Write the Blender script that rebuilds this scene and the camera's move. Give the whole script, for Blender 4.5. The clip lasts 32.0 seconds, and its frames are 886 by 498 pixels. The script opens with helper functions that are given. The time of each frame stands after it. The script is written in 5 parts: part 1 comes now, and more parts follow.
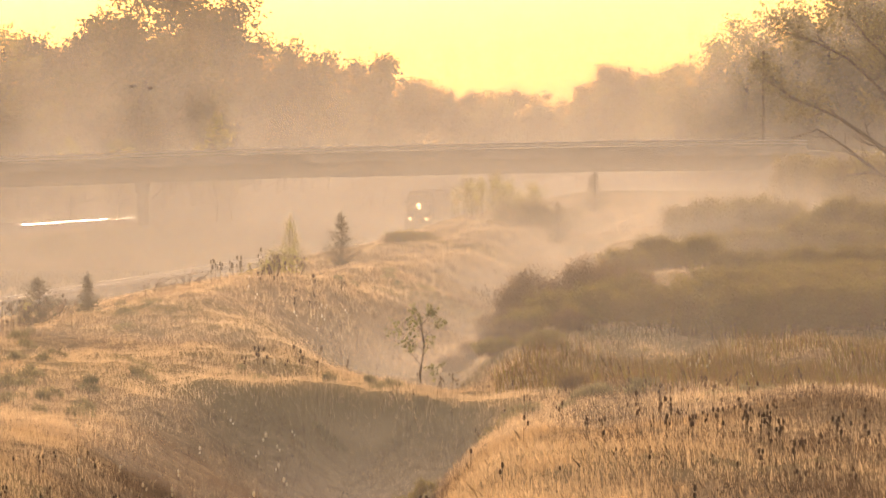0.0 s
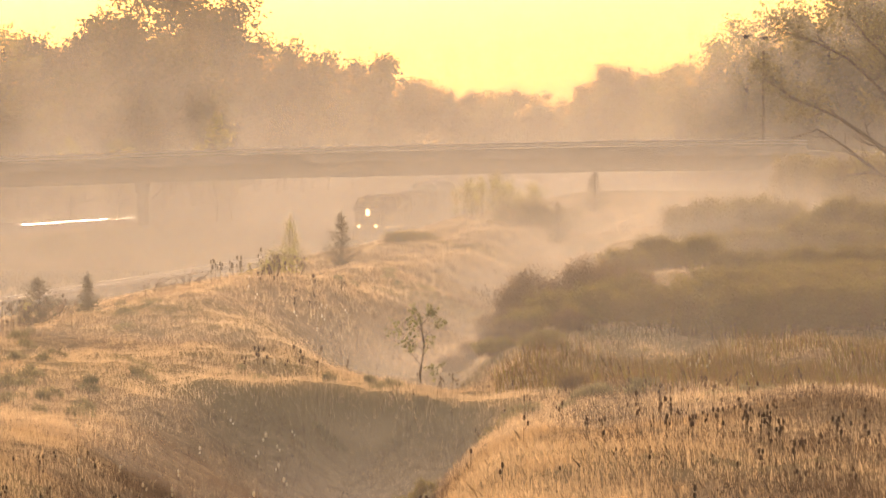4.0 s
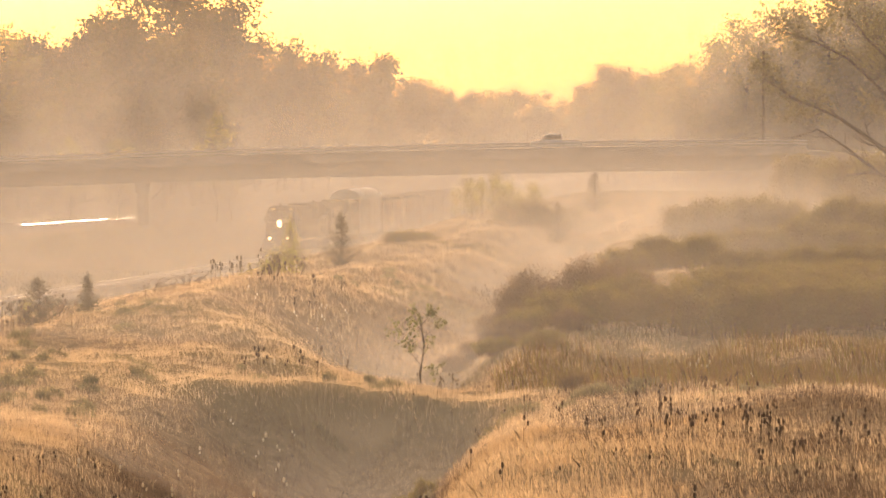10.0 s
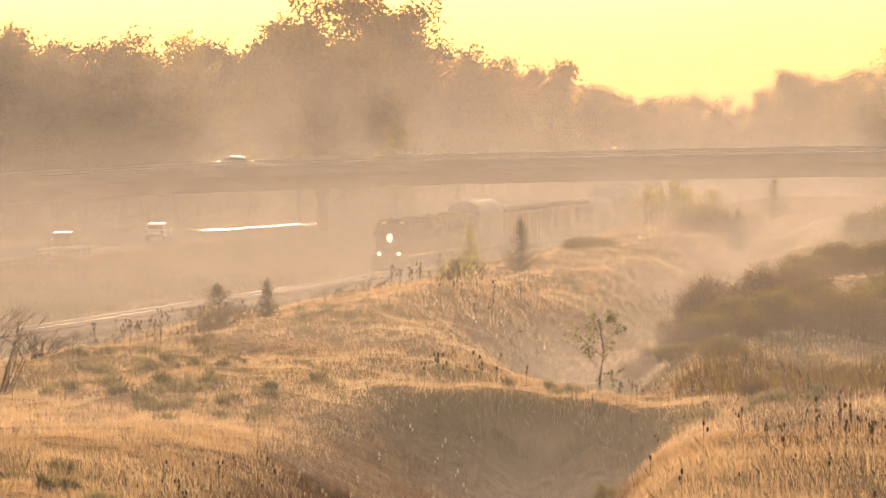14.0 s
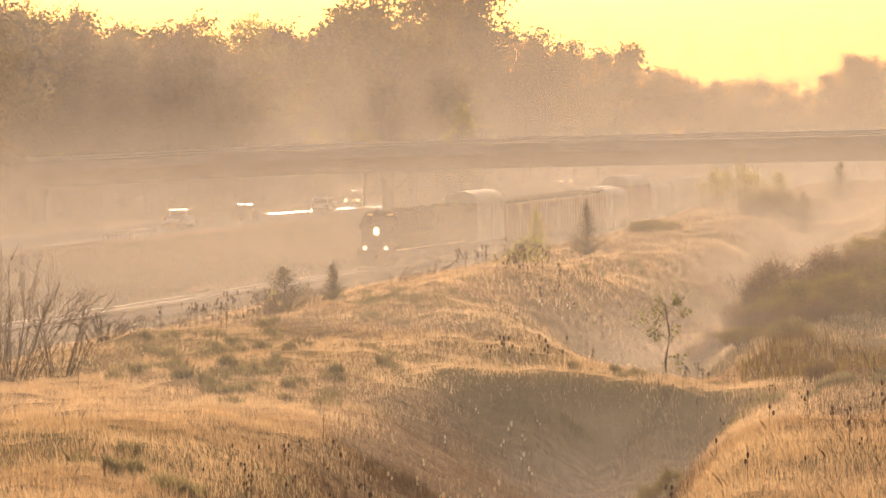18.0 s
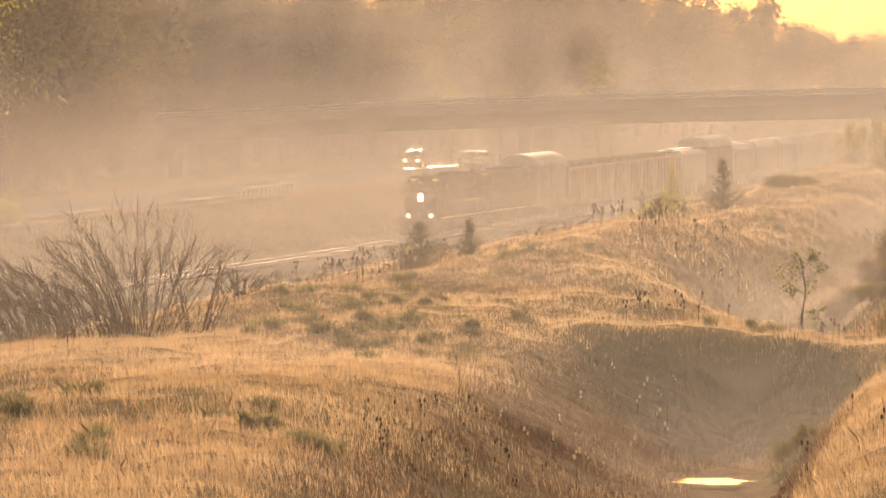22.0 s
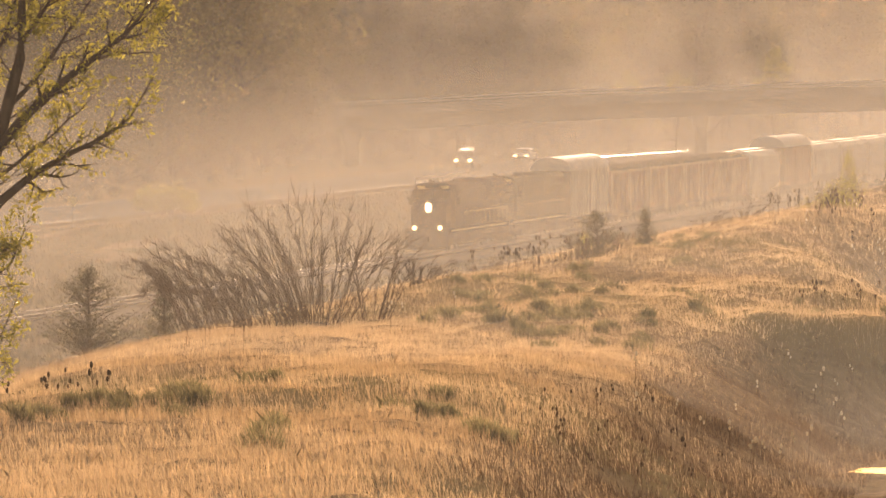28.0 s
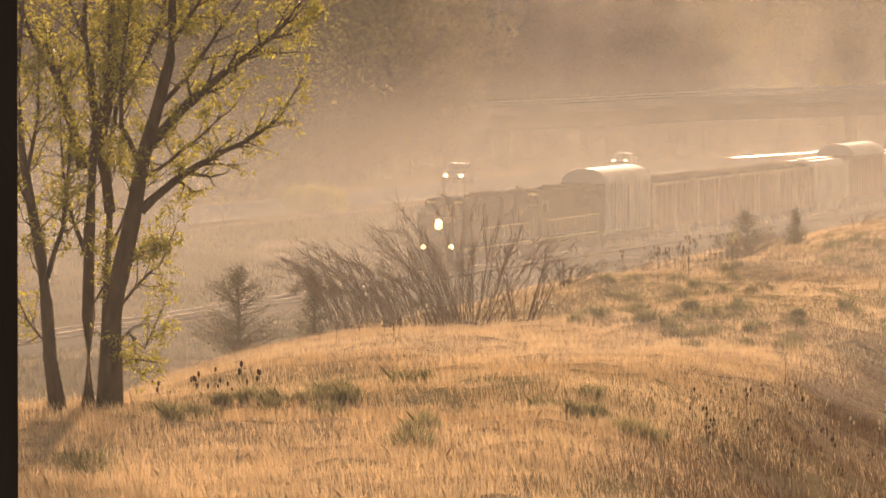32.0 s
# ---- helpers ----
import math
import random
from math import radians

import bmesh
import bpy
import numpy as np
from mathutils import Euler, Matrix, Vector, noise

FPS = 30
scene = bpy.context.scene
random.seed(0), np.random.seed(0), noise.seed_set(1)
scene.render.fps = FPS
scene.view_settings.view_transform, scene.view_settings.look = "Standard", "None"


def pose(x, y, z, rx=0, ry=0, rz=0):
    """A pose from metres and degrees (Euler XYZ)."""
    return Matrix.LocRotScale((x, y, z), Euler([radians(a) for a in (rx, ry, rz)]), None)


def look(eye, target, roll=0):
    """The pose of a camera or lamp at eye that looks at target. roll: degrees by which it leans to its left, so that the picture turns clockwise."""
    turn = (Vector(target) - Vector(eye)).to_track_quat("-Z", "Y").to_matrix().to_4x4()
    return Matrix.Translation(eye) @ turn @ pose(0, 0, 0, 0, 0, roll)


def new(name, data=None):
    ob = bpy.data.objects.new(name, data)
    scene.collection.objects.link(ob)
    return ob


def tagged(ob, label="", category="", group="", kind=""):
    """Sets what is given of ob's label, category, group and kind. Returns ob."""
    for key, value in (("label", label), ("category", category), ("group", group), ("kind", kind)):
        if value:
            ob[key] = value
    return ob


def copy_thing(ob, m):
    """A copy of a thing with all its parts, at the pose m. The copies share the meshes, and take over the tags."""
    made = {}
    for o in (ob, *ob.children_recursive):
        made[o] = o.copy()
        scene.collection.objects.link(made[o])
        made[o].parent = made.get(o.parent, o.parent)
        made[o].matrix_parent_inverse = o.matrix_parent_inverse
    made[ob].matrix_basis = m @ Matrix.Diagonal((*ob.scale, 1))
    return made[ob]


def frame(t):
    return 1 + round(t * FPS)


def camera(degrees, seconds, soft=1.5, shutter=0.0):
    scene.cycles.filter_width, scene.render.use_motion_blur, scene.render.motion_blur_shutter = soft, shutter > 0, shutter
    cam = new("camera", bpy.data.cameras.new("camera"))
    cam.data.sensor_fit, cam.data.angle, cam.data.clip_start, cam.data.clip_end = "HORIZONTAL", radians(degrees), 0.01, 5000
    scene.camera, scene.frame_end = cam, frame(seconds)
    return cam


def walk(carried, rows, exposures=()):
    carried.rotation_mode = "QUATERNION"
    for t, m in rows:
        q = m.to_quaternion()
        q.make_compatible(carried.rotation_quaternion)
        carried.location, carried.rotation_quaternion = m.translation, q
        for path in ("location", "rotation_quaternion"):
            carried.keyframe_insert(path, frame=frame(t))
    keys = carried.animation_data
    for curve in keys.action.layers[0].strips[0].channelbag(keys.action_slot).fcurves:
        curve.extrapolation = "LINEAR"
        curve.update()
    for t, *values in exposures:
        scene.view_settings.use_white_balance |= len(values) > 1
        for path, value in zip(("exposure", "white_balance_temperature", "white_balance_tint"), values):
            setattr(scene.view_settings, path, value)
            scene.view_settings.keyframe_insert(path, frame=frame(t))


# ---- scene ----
# the camera stands on a rise and pans to the left
EYE = (0.0, 0.0, 15.5)
LEVEL = 88.744
cam = camera(7.0, 32.0, soft=1.6)
TURNS = [(0, 0.000, 0.000), (10, 0.000, 0.000), (10.5, -0.011, -0.003), (11, 0.091, 0.006), (11.5, 0.197, 0.012),
         (12, 0.715, 0.038), (12.5, 0.993, 0.039), (13, 1.172, 0.062), (13.5, 1.327, 0.056), (14, 1.420, 0.047),
         (14.5, 1.454, 0.066), (16.5, 1.657, 0.083), (17, 1.725, 0.082), (17.5, 1.756, 0.011), (18, 1.941, -0.085),
         (18.5, 2.251, 0.009), (19, 2.353, -0.021), (19.5, 2.458, -0.169), (20, 2.612, -0.404), (20.5, 2.796, -0.470),
         (21, 2.865, -0.491), (21.5, 2.953, -0.464), (22, 3.017, -0.441), (22.5, 3.090, -0.464), (23, 3.132, -0.467),
         (23.5, 3.194, -0.495), (24, 3.274, -0.495), (24.5, 3.454, -0.485), (25, 3.716, -0.480), (25.5, 3.878, -0.493),
         (27.5, 4.310, -0.501), (28, 4.412, -0.527), (28.5, 4.556, -0.501), (29, 4.680, -0.506), (29.5, 4.856, -0.529),
         (30, 5.013, -0.528), (30.5, 5.176, -0.538), (31, 5.325, -0.526), (31.5, 5.456, -0.536), (32, 5.598, -0.529)]
walk(cam, [(t, pose(*EYE, LEVEL + up, 0, left)) for t, left, up in TURNS],
     exposures=[(0, 0.52, 7050, 26), (32, 0.52, 7050, 26)])
scene.cycles.transparent_max_bounces = 48

# ---- world and sun: a low sun ahead, a little to the left ----
SUN_EL, SUN_AZ = 8.4, -3.5
world = bpy.data.worlds.new("world")
scene.world = world
world.use_nodes = True
wt = world.node_tree
sky = wt.nodes.new("ShaderNodeTexSky")
sky.sky_type = 'NISHITA'
sky.sun_disc = False
sky.sun_elevation, sky.sun_rotation = radians(SUN_EL), radians(SUN_AZ)
sky.dust_density, sky.air_density, sky.ozone_density = 4.0, 1.3, 0.6
wt.nodes["Background"].inputs[1].default_value = 0.15
haze = wt.nodes.new("ShaderNodeHueSaturation")
haze.inputs["Saturation"].default_value = 0.97
wt.links.new(sky.outputs[0], haze.inputs["Color"])
wt.links.new(haze.outputs[0], wt.nodes["Background"].inputs[0])
sun_data = bpy.data.lights.new("sun", 'SUN')
sun_data.energy, sun_data.angle, sun_data.color = 4.9, radians(0.6), (1.0, 0.74, 0.46)
sun = new("sun", sun_data)
sun.matrix_world = look((-30, 600, 120), (-30 - 100 * math.sin(radians(SUN_AZ)), 500, 120 - 100 * math.tan(radians(SUN_EL))))


# ---- materials ----
def shader(name, base, rough=0.8, metal=0.0, spread=0.25, grain=4.0, patch=0.3, through_light=0.0, bump=0.3,
           tint=None, island=0.0, stretch=(1, 1, 1), emit=0.0, spec=0.1, random_object=0.0):
    """Two scales of colour change, a bump, and for leaves some light let through."""
    m = bpy.data.materials.new(name)
    m.use_nodes = True
    nt = m.node_tree
    n, l = nt.nodes, nt.links
    bsdf, out = n["Principled BSDF"], n["Material Output"]
    bsdf.inputs["Roughness"].default_value, bsdf.inputs["Metallic"].default_value = rough, metal
    bsdf.inputs["Specular IOR Level"].default_value = spec
    co = n.new("ShaderNodeTexCoord")
    mp = n.new("ShaderNodeMapping")
    mp.inputs["Scale"].default_value = stretch
    l.new(co.outputs["Object"], mp.inputs[0])
    fine, big = n.new("ShaderNodeTexNoise"), n.new("ShaderNodeTexNoise")
    fine.inputs["Scale"].default_value, fine.inputs["Detail"].default_value = grain, 4
    big.inputs["Scale"].default_value, big.inputs["Detail"].default_value = patch, 3
    l.new(mp.outputs[0], fine.inputs["Vector"])
    l.new(mp.outputs[0], big.inputs["Vector"])
    r = n.new("ShaderNodeValToRGB")
    r.color_ramp.elements[0].color = (*[c * (1 - spread) for c in base], 1)
    r.color_ramp.elements[1].color = (*[min(1, c * (1 + spread)) for c in base], 1)
    r.color_ramp.elements[0].position, r.color_ramp.elements[1].position = 0.3, 0.7
    l.new(fine.outputs[0], r.inputs[0])
    colour = r.outputs[0]
    if tint:
        mix, ramp = n.new("ShaderNodeMix"), n.new("ShaderNodeMapRange")
        mix.data_type = 'RGBA'
        ramp.inputs["From Min"].default_value, ramp.inputs["From Max"].default_value = 0.46, 0.62
        l.new(big.outputs[0], ramp.inputs["Value"])
        l.new(ramp.outputs[0], mix.inputs["Factor"])
        l.new(colour, mix.inputs["A"])
        mix.inputs["B"].default_value = (*tint, 1)
        colour = mix.outputs["Result"]
    for k, kind in ((island, "island"), (random_object, "object")):
        if not k:
            continue
        hsv, mr = n.new("ShaderNodeHueSaturation"), n.new("ShaderNodeMapRange")
        if kind == "island":
            src = n.new("ShaderNodeNewGeometry").outputs["Random Per Island"]
        else:
            src = n.new("ShaderNodeObjectInfo").outputs["Random"]
        mr.inputs["To Min"].default_value, mr.inputs["To Max"].default_value = 1 - k, 1 + k
        l.new(src, mr.inputs["Value"])
        l.new(mr.outputs[0], hsv.inputs["Value"])
        l.new(colour, hsv.inputs["Color"])
        colour = hsv.outputs[0]
    l.new(colour, bsdf.inputs["Base Color"])
    if bump:
        b = n.new("ShaderNodeBump")
        b.inputs["Strength"].default_value, b.inputs["Distance"].default_value = bump, 0.03
        l.new(fine.outputs[0], b.inputs["Height"])
        l.new(b.outputs[0], bsdf.inputs["Normal"])
    if through_light:
        t, mx = n.new("ShaderNodeBsdfTranslucent"), n.new("ShaderNodeMixShader")
        l.new(colour, t.inputs[0])
        mx.inputs[0].default_value = through_light
        l.new(bsdf.outputs[0], mx.inputs[1])
        l.new(t.outputs[0], mx.inputs[2])
        l.new(mx.outputs[0], out.inputs[0])
    if emit:
        bsdf.inputs["Emission Color"].default_value = (*base, 1)
        bsdf.inputs["Emission Strength"].default_value = emit
    return m


FIELD = shader("short_field_grass", (0.15, 0.125, 0.065), 0.95, spread=0.3, grain=1.5, patch=0.04, tint=(0.19, 0.14, 0.08), bump=0.4, spec=0.0)
EARTH = shader("meadow_soil", (0.33, 0.24, 0.145), 0.95, spread=0.35, grain=2.5, patch=0.05, tint=(0.25, 0.2, 0.105), bump=0.6, spec=0.0)
STRAW = shader("dry_grass", (0.61, 0.465, 0.295), 0.7, spread=0.2, grain=0.5, patch=0.11, through_light=0.5, bump=0,
               tint=(0.48, 0.35, 0.21), island=0.22)
FLATS = shader("rough_flat_grass", (0.10, 0.085, 0.04), 0.9, spread=0.3, grain=1, through_light=0.15, bump=0, island=0.3)
# dead herbs, darkened so the ditch bank's shade is in the colour
HERB_SHADE = shader("brown_herb", (0.12, 0.082, 0.052), 0.8, spread=0.25, grain=0.6, patch=0.2, through_light=0.4, bump=0, tint=(0.15, 0.1, 0.062), island=0.3)
GREEN_GRASS = shader("green_grass", (0.27, 0.245, 0.135), 0.6, spread=0.3, grain=0.5, patch=0.3, through_light=0.45, bump=0, island=0.35)
SEED = shader("dead_seed_head", (0.085, 0.052, 0.03), 0.9, spread=0.3, grain=30, bump=0, random_object=0.3)
STALK = shader("dead_stalk", (0.13, 0.085, 0.045), 0.85, spread=0.3, grain=12, bump=0)
DOWN = shader("pale_seed_down", (0.75, 0.66, 0.5), 0.9, spread=0.1, grain=30, bump=0, through_light=0.4)
BARK = shader("bark", (0.085, 0.062, 0.043), 0.95, spread=0.4, grain=9, patch=0.7, stretch=(1, 1, 0.25), bump=0.8)
TWIG = shader("bare_twig", (0.12, 0.08, 0.05), 0.9, spread=0.3, grain=6, bump=0)
LEAF_FAR = shader("woodland_leaf", (0.145, 0.132, 0.048), 0.6, spread=0.3, grain=0.4, patch=0.12, through_light=0.55, bump=0,
                  tint=(0.14, 0.1, 0.036), island=0.3, random_object=0.25)
LEAF_LIGHT = shader("light_spring_leaf", (0.32, 0.29, 0.085), 0.6, spread=0.3, grain=0.4, patch=0.15, through_light=0.6, bump=0, tint=(0.25, 0.2, 0.07), island=0.2, random_object=0.2)
LEAF_YELLOW = shader("spring_leaf_yellow", (0.36, 0.33, 0.06), 0.55, spread=0.25, grain=1, through_light=0.5, bump=0, island=0.3)
LEAF_YOUNG = shader("young_leaf", (0.33, 0.31, 0.06), 0.5, spread=0.25, grain=3, through_light=0.6, bump=0, island=0.35)
LEAF_SHRUB = shader("shrub_leaf", (0.185, 0.16, 0.032), 0.6, spread=0.3, grain=1, patch=0.5, through_light=0.45, bump=0,
                    tint=(0.18, 0.13, 0.035), island=0.3, random_object=0.2)
LEAF_OAK = shader("oak_leaf", (0.15, 0.135, 0.05), 0.6, spread=0.3, grain=0.8, through_light=0.45, bump=0, island=0.25)
LEAF_SAPLING = shader("sapling_leaf", (0.15, 0.16, 0.04), 0.55, spread=0.3, grain=2, through_light=0.45, bump=0, island=0.3)
STEM_BROWN = shader("dead_herb_stem", (0.18, 0.115, 0.05), 0.85, spread=0.3, grain=2, through_light=0.3, bump=0, island=0.35)
CEDAR = shader("cedar_scale_leaf", (0.095, 0.095, 0.045), 0.7, spread=0.35, grain=3, through_light=0.25, bump=0, island=0.3)
CONCRETE = shader("weathered_concrete", (0.34, 0.31, 0.27), 0.85, spread=0.15, grain=1.5, patch=0.15, tint=(0.25, 0.225, 0.19), bump=0.3)
STEEL = shader("galvanised_rail", (0.36, 0.35, 0.33), 0.6, metal=0.3, spread=0.12, grain=3, bump=0.1)
RAIL = shader("polished_rail", (0.24, 0.21, 0.19), 0.68, metal=1.0, spread=0.1, grain=2, bump=0.05)
BALLAST = shader("ballast", (0.2, 0.165, 0.125), 0.95, spread=0.5, grain=9, patch=0.3, bump=0.3, spec=0.0)
SLEEPER = shader("tarred_sleeper", (0.06, 0.046, 0.036), 0.9, spread=0.3, grain=8, stretch=(0.3, 2, 2), bump=0.5)
WET = shader("wet_asphalt", (0.05, 0.047, 0.043), 0.27, spread=0.25, grain=6, patch=0.08, bump=0.0, spec=1.0)
ASPHALT = shader("asphalt", (0.2, 0.19, 0.175), 0.95, spread=0.25, grain=6, patch=0.08, tint=(0.17, 0.16, 0.145), bump=0.2, spec=0.0)
PAINT = shader("road_paint", (0.72, 0.68, 0.58), 0.7, spread=0.15, grain=3, bump=0.1)
WATER = shader("ditch_water", (0.03, 0.027, 0.02), 0.06, spread=0.2, grain=3, bump=0.05, spec=0.004)
LOCO = shader("locomotive_paint", (0.028, 0.027, 0.03), 0.7, spread=0.25, grain=1.2, patch=0.5, tint=(0.042, 0.036, 0.032), bump=0.08, spec=0.0)
LOCO_OLIVE = shader("faded_olive_paint", (0.14, 0.12, 0.07), 0.8, spread=0.2, grain=1.2, patch=0.5, tint=(0.11, 0.09, 0.055), bump=0.08, spec=0.0)
LOCO_TRIM = shader("locomotive_stripe", (0.55, 0.42, 0.16), 0.5, spread=0.15, grain=2, bump=0.05)
LOCO_DARK = shader("running_gear", (0.03, 0.026, 0.024), 0.75, spread=0.3, grain=4, bump=0.3, spec=0.0)
GLASS = shader("tinted_glass", (0.012, 0.013, 0.015), 0.06, spread=0.1, grain=1, bump=0, spec=0.6)
BOXCAR = shader("boxcar_tan", (0.56, 0.50, 0.42), 0.65, spread=0.15, grain=1, patch=0.3, tint=(0.48, 0.42, 0.34), stretch=(1, 1, 0.4), bump=0.1, spec=0.0)
BOX_END = shader("boxcar_end", (0.20, 0.145, 0.09), 0.75, spread=0.2, grain=1, patch=0.3, bump=0.1, spec=0.0)
ROOF_WHITE = shader("boxcar_roof", (0.6, 0.57, 0.52), 0.6, metal=0.0, spread=0.12, grain=1.5, patch=0.4, tint=(0.52, 0.48, 0.43), bump=0.1, spec=0.02)
RUST = shader("hopper_rust", (0.19, 0.07, 0.045), 0.8, spread=0.25, grain=1.5, patch=0.4, tint=(0.11, 0.055, 0.037), stretch=(1, 1, 0.4), bump=0.2, spec=0.0)
PALE_CAR = shader("pale_hopper_paint", (0.56, 0.53, 0.47), 0.6, spread=0.12, grain=1, patch=0.4, tint=(0.43, 0.39, 0.33), stretch=(1, 1, 0.3), bump=0.1, spec=0.02)
RIB = shader("faded_post", (0.33, 0.22, 0.15), 0.8, spread=0.2, grain=2, patch=0.5, bump=0.1, spec=0.0)
COAL = shader("dark_load", (0.03, 0.028, 0.026), 0.9, spread=0.4, grain=3, bump=0.8, spec=0.0)
BEAM = shader("headlamp_beam", (1.0, 0.64, 0.28), 0.3, emit=5.5, bump=0, spread=0.0)
CAR_BEAM = shader("car_headlamp", (1.0, 0.62, 0.25), 0.3, emit=9.0, bump=0, spread=0.0)
TYRE = shader("tyre_rubber", (0.02, 0.02, 0.02), 0.85, spread=0.2, grain=10, bump=0.1)
RIM = shader("wheel_rim", (0.4, 0.4, 0.4), 0.35, metal=0.9, spread=0.1, grain=5, bump=0)
CAR_WHITE = shader("car_paint_white", (0.7, 0.69, 0.66), 0.45, spread=0.05, grain=1, bump=0, spec=0.15)
CAR_PALE = shader("car_paint_pale_silver", (0.6, 0.59, 0.57), 0.3, metal=0.2, spread=0.05, grain=1, bump=0, spec=0.4)
CAR_DARK = shader("car_paint_dark", (0.04, 0.04, 0.045), 0.4, spread=0.1, grain=1, bump=0, spec=0.15)
CAR_SILVER = shader("car_paint_silver", (0.38, 0.38, 0.38), 0.25, metal=0.5, spread=0.05, grain=1, bump=0, spec=0.15)
TAIL = shader("tail_lamp", (0.4, 0.02, 0.01), 0.3, spread=0.1, grain=2, bump=0)
POST_STEEL = shader("weathered_post", (0.045, 0.036, 0.03), 0.8, spread=0.3, grain=14, patch=2, stretch=(1, 1, 0.15), bump=0.4)
FEATHER = shader("dark_feather", (0.03, 0.025, 0.022), 0.8, spread=0.2, grain=10, bump=0)


# ---- mesh tools ----
class Geo:
    """Collects vertices and faces for one mesh."""

    def __init__(self):
        self.v, self.f = [], []

    def add(self, pts, faces):
        k = len(self.v)
        self.v.extend(tuple(p) for p in pts)
        self.f.extend(tuple(k + i for i in f) for f in faces)
        return self

    def box(self, c, s, rz=0.0, edge=0.0):
        x, y, z = [a / 2 for a in s]
        e = min(edge, x * 0.45, y * 0.45)
        ca, sa = math.cos(rz), math.sin(rz)
        if e:
            ring = [(-x + e, -y), (x - e, -y), (x, -y + e), (x, y - e), (x - e, y), (-x + e, y), (-x, y - e), (-x, -y + e)]
        else:
            ring = [(-x, -y), (x, -y), (x, y), (-x, y)]
        k = len(ring)
        pts = [(c[0] + a * ca - b * sa, c[1] + a * sa + b * ca, c[2] + h) for h in (-z, z) for a, b in ring]
        faces = [tuple(range(k))[::-1], tuple(range(k, 2 * k))] + [(i, (i + 1) % k, k + (i + 1) % k, k + i) for i in range(k)]
        return self.add(pts, faces)

    def prism(self, outline, y0, y1):
        """An outline in x, z drawn out along y."""
        k = len(outline)
        pts = [(x, y, z) for y in (y0, y1) for x, z in outline]
        return self.add(pts, [tuple(range(k)), tuple(range(k, 2 * k))[::-1]] +
                        [((i + 1) % k, i, k + i, k + (i + 1) % k) for i in range(k)])

    def side(self, outline, x0, x1):
        """An outline in y, z drawn out along x."""
        k = len(outline)
        pts = [(x, y, z) for x in (x0, x1) for y, z in outline]
        return self.add(pts, [tuple(range(k))[::-1], tuple(range(k, 2 * k))] +
                        [(i, (i + 1) % k, k + (i + 1) % k, k + i) for i in range(k)])

    def tube(self, a, b, ra, rb, n=6, caps=True):
        a, b = Vector(a), Vector(b)
        d = b - a
        if d.length < 1e-6:
            return self
        q = d.to_track_quat('Z', 'Y')
        pts = [p + q @ Vector((r * math.cos(math.tau * i / n), r * math.sin(math.tau * i / n), 0))
               for p, r in ((a, ra), (b, rb)) for i in range(n)]
        faces = [(i, (i + 1) % n, n + (i + 1) % n, n + i) for i in range(n)]
        if caps:
            faces += [tuple(range(n))[::-1], tuple(range(n, 2 * n))]
        return self.add(pts, faces)

    def chain(self, pts, radii, n=6):
        """One smooth tapering tube through several points."""
        rings = []
        for i, p in enumerate(pts):
            d = Vector(pts[min(i + 1, len(pts) - 1)]) - Vector(pts[max(i - 1, 0)])
            q = d.to_track_quat('Z', 'Y')
            rings += [Vector(p) + q @ Vector((radii[i] * math.cos(math.tau * j / n), radii[i] * math.sin(math.tau * j / n), 0)) for j in range(n)]
        faces = [(i * n + j, i * n + (j + 1) % n, (i + 1) * n + (j + 1) % n, (i + 1) * n + j) for i in range(len(pts) - 1) for j in range(n)]
        faces += [tuple(range(n))[::-1], tuple(range(len(rings) - n, len(rings)))]
        return self.add(rings, faces)

    def ball(self, c, r, n=8, m=5):
        rx, ry, rz = r
        pts = [(c[0], c[1], c[2] - rz)]
        for i in range(1, m):
            a = math.pi * i / m - math.pi / 2
            pts += [(c[0] + rx * math.cos(a) * math.cos(math.tau * j / n), c[1] + ry * math.cos(a) * math.sin(math.tau * j / n), c[2] + rz * math.sin(a)) for j in range(n)]
        pts.append((c[0], c[1], c[2] + rz))
        faces = [(0, 1 + (j + 1) % n, 1 + j) for j in range(n)]
        for i in range(m - 2):
            faces += [(1 + i * n + j, 1 + i * n + (j + 1) % n, 1 + (i + 1) * n + (j + 1) % n, 1 + (i + 1) * n + j) for j in range(n)]
        t = len(pts) - 1
        faces += [(t, t - n + j, t - n + (j + 1) % n) for j in range(n)]
        return self.add(pts, faces)

    def mesh(self, name, mat, smooth=False):
        me = bpy.data.meshes.new(name)
        me.from_pydata([tuple(p) for p in self.v], [], self.f)
        me.materials.append(mat)
        if smooth:
            me.shade_smooth()
        return me


def mesh_np(name, verts, size, mat):
    """A mesh of loose faces, each of `size` following vertices."""
    verts = np.asarray(verts, dtype=np.float32).reshape(-1, 3)
    k = len(verts) // size
    me = bpy.data.meshes.new(name)
    me.vertices.add(len(verts))
    me.vertices.foreach_set("co", verts.ravel())
    me.loops.add(len(verts))
    me.loops.foreach_set("vertex_index", np.arange(len(verts), dtype=np.int32))
    me.polygons.add(k)
    me.polygons.foreach_set("loop_start", np.arange(0, k * size, size, dtype=np.int32))
    me.update(calc_edges=True)
    me.materials.append(mat)
    return me


def part(name, geo, mat, parent, label="", smooth=False):
    me = geo.mesh(name, mat, smooth) if isinstance(geo, Geo) else geo
    ob = new(name, me)
    ob.parent = parent
    if label:
        tagged(ob, label)
    return ob


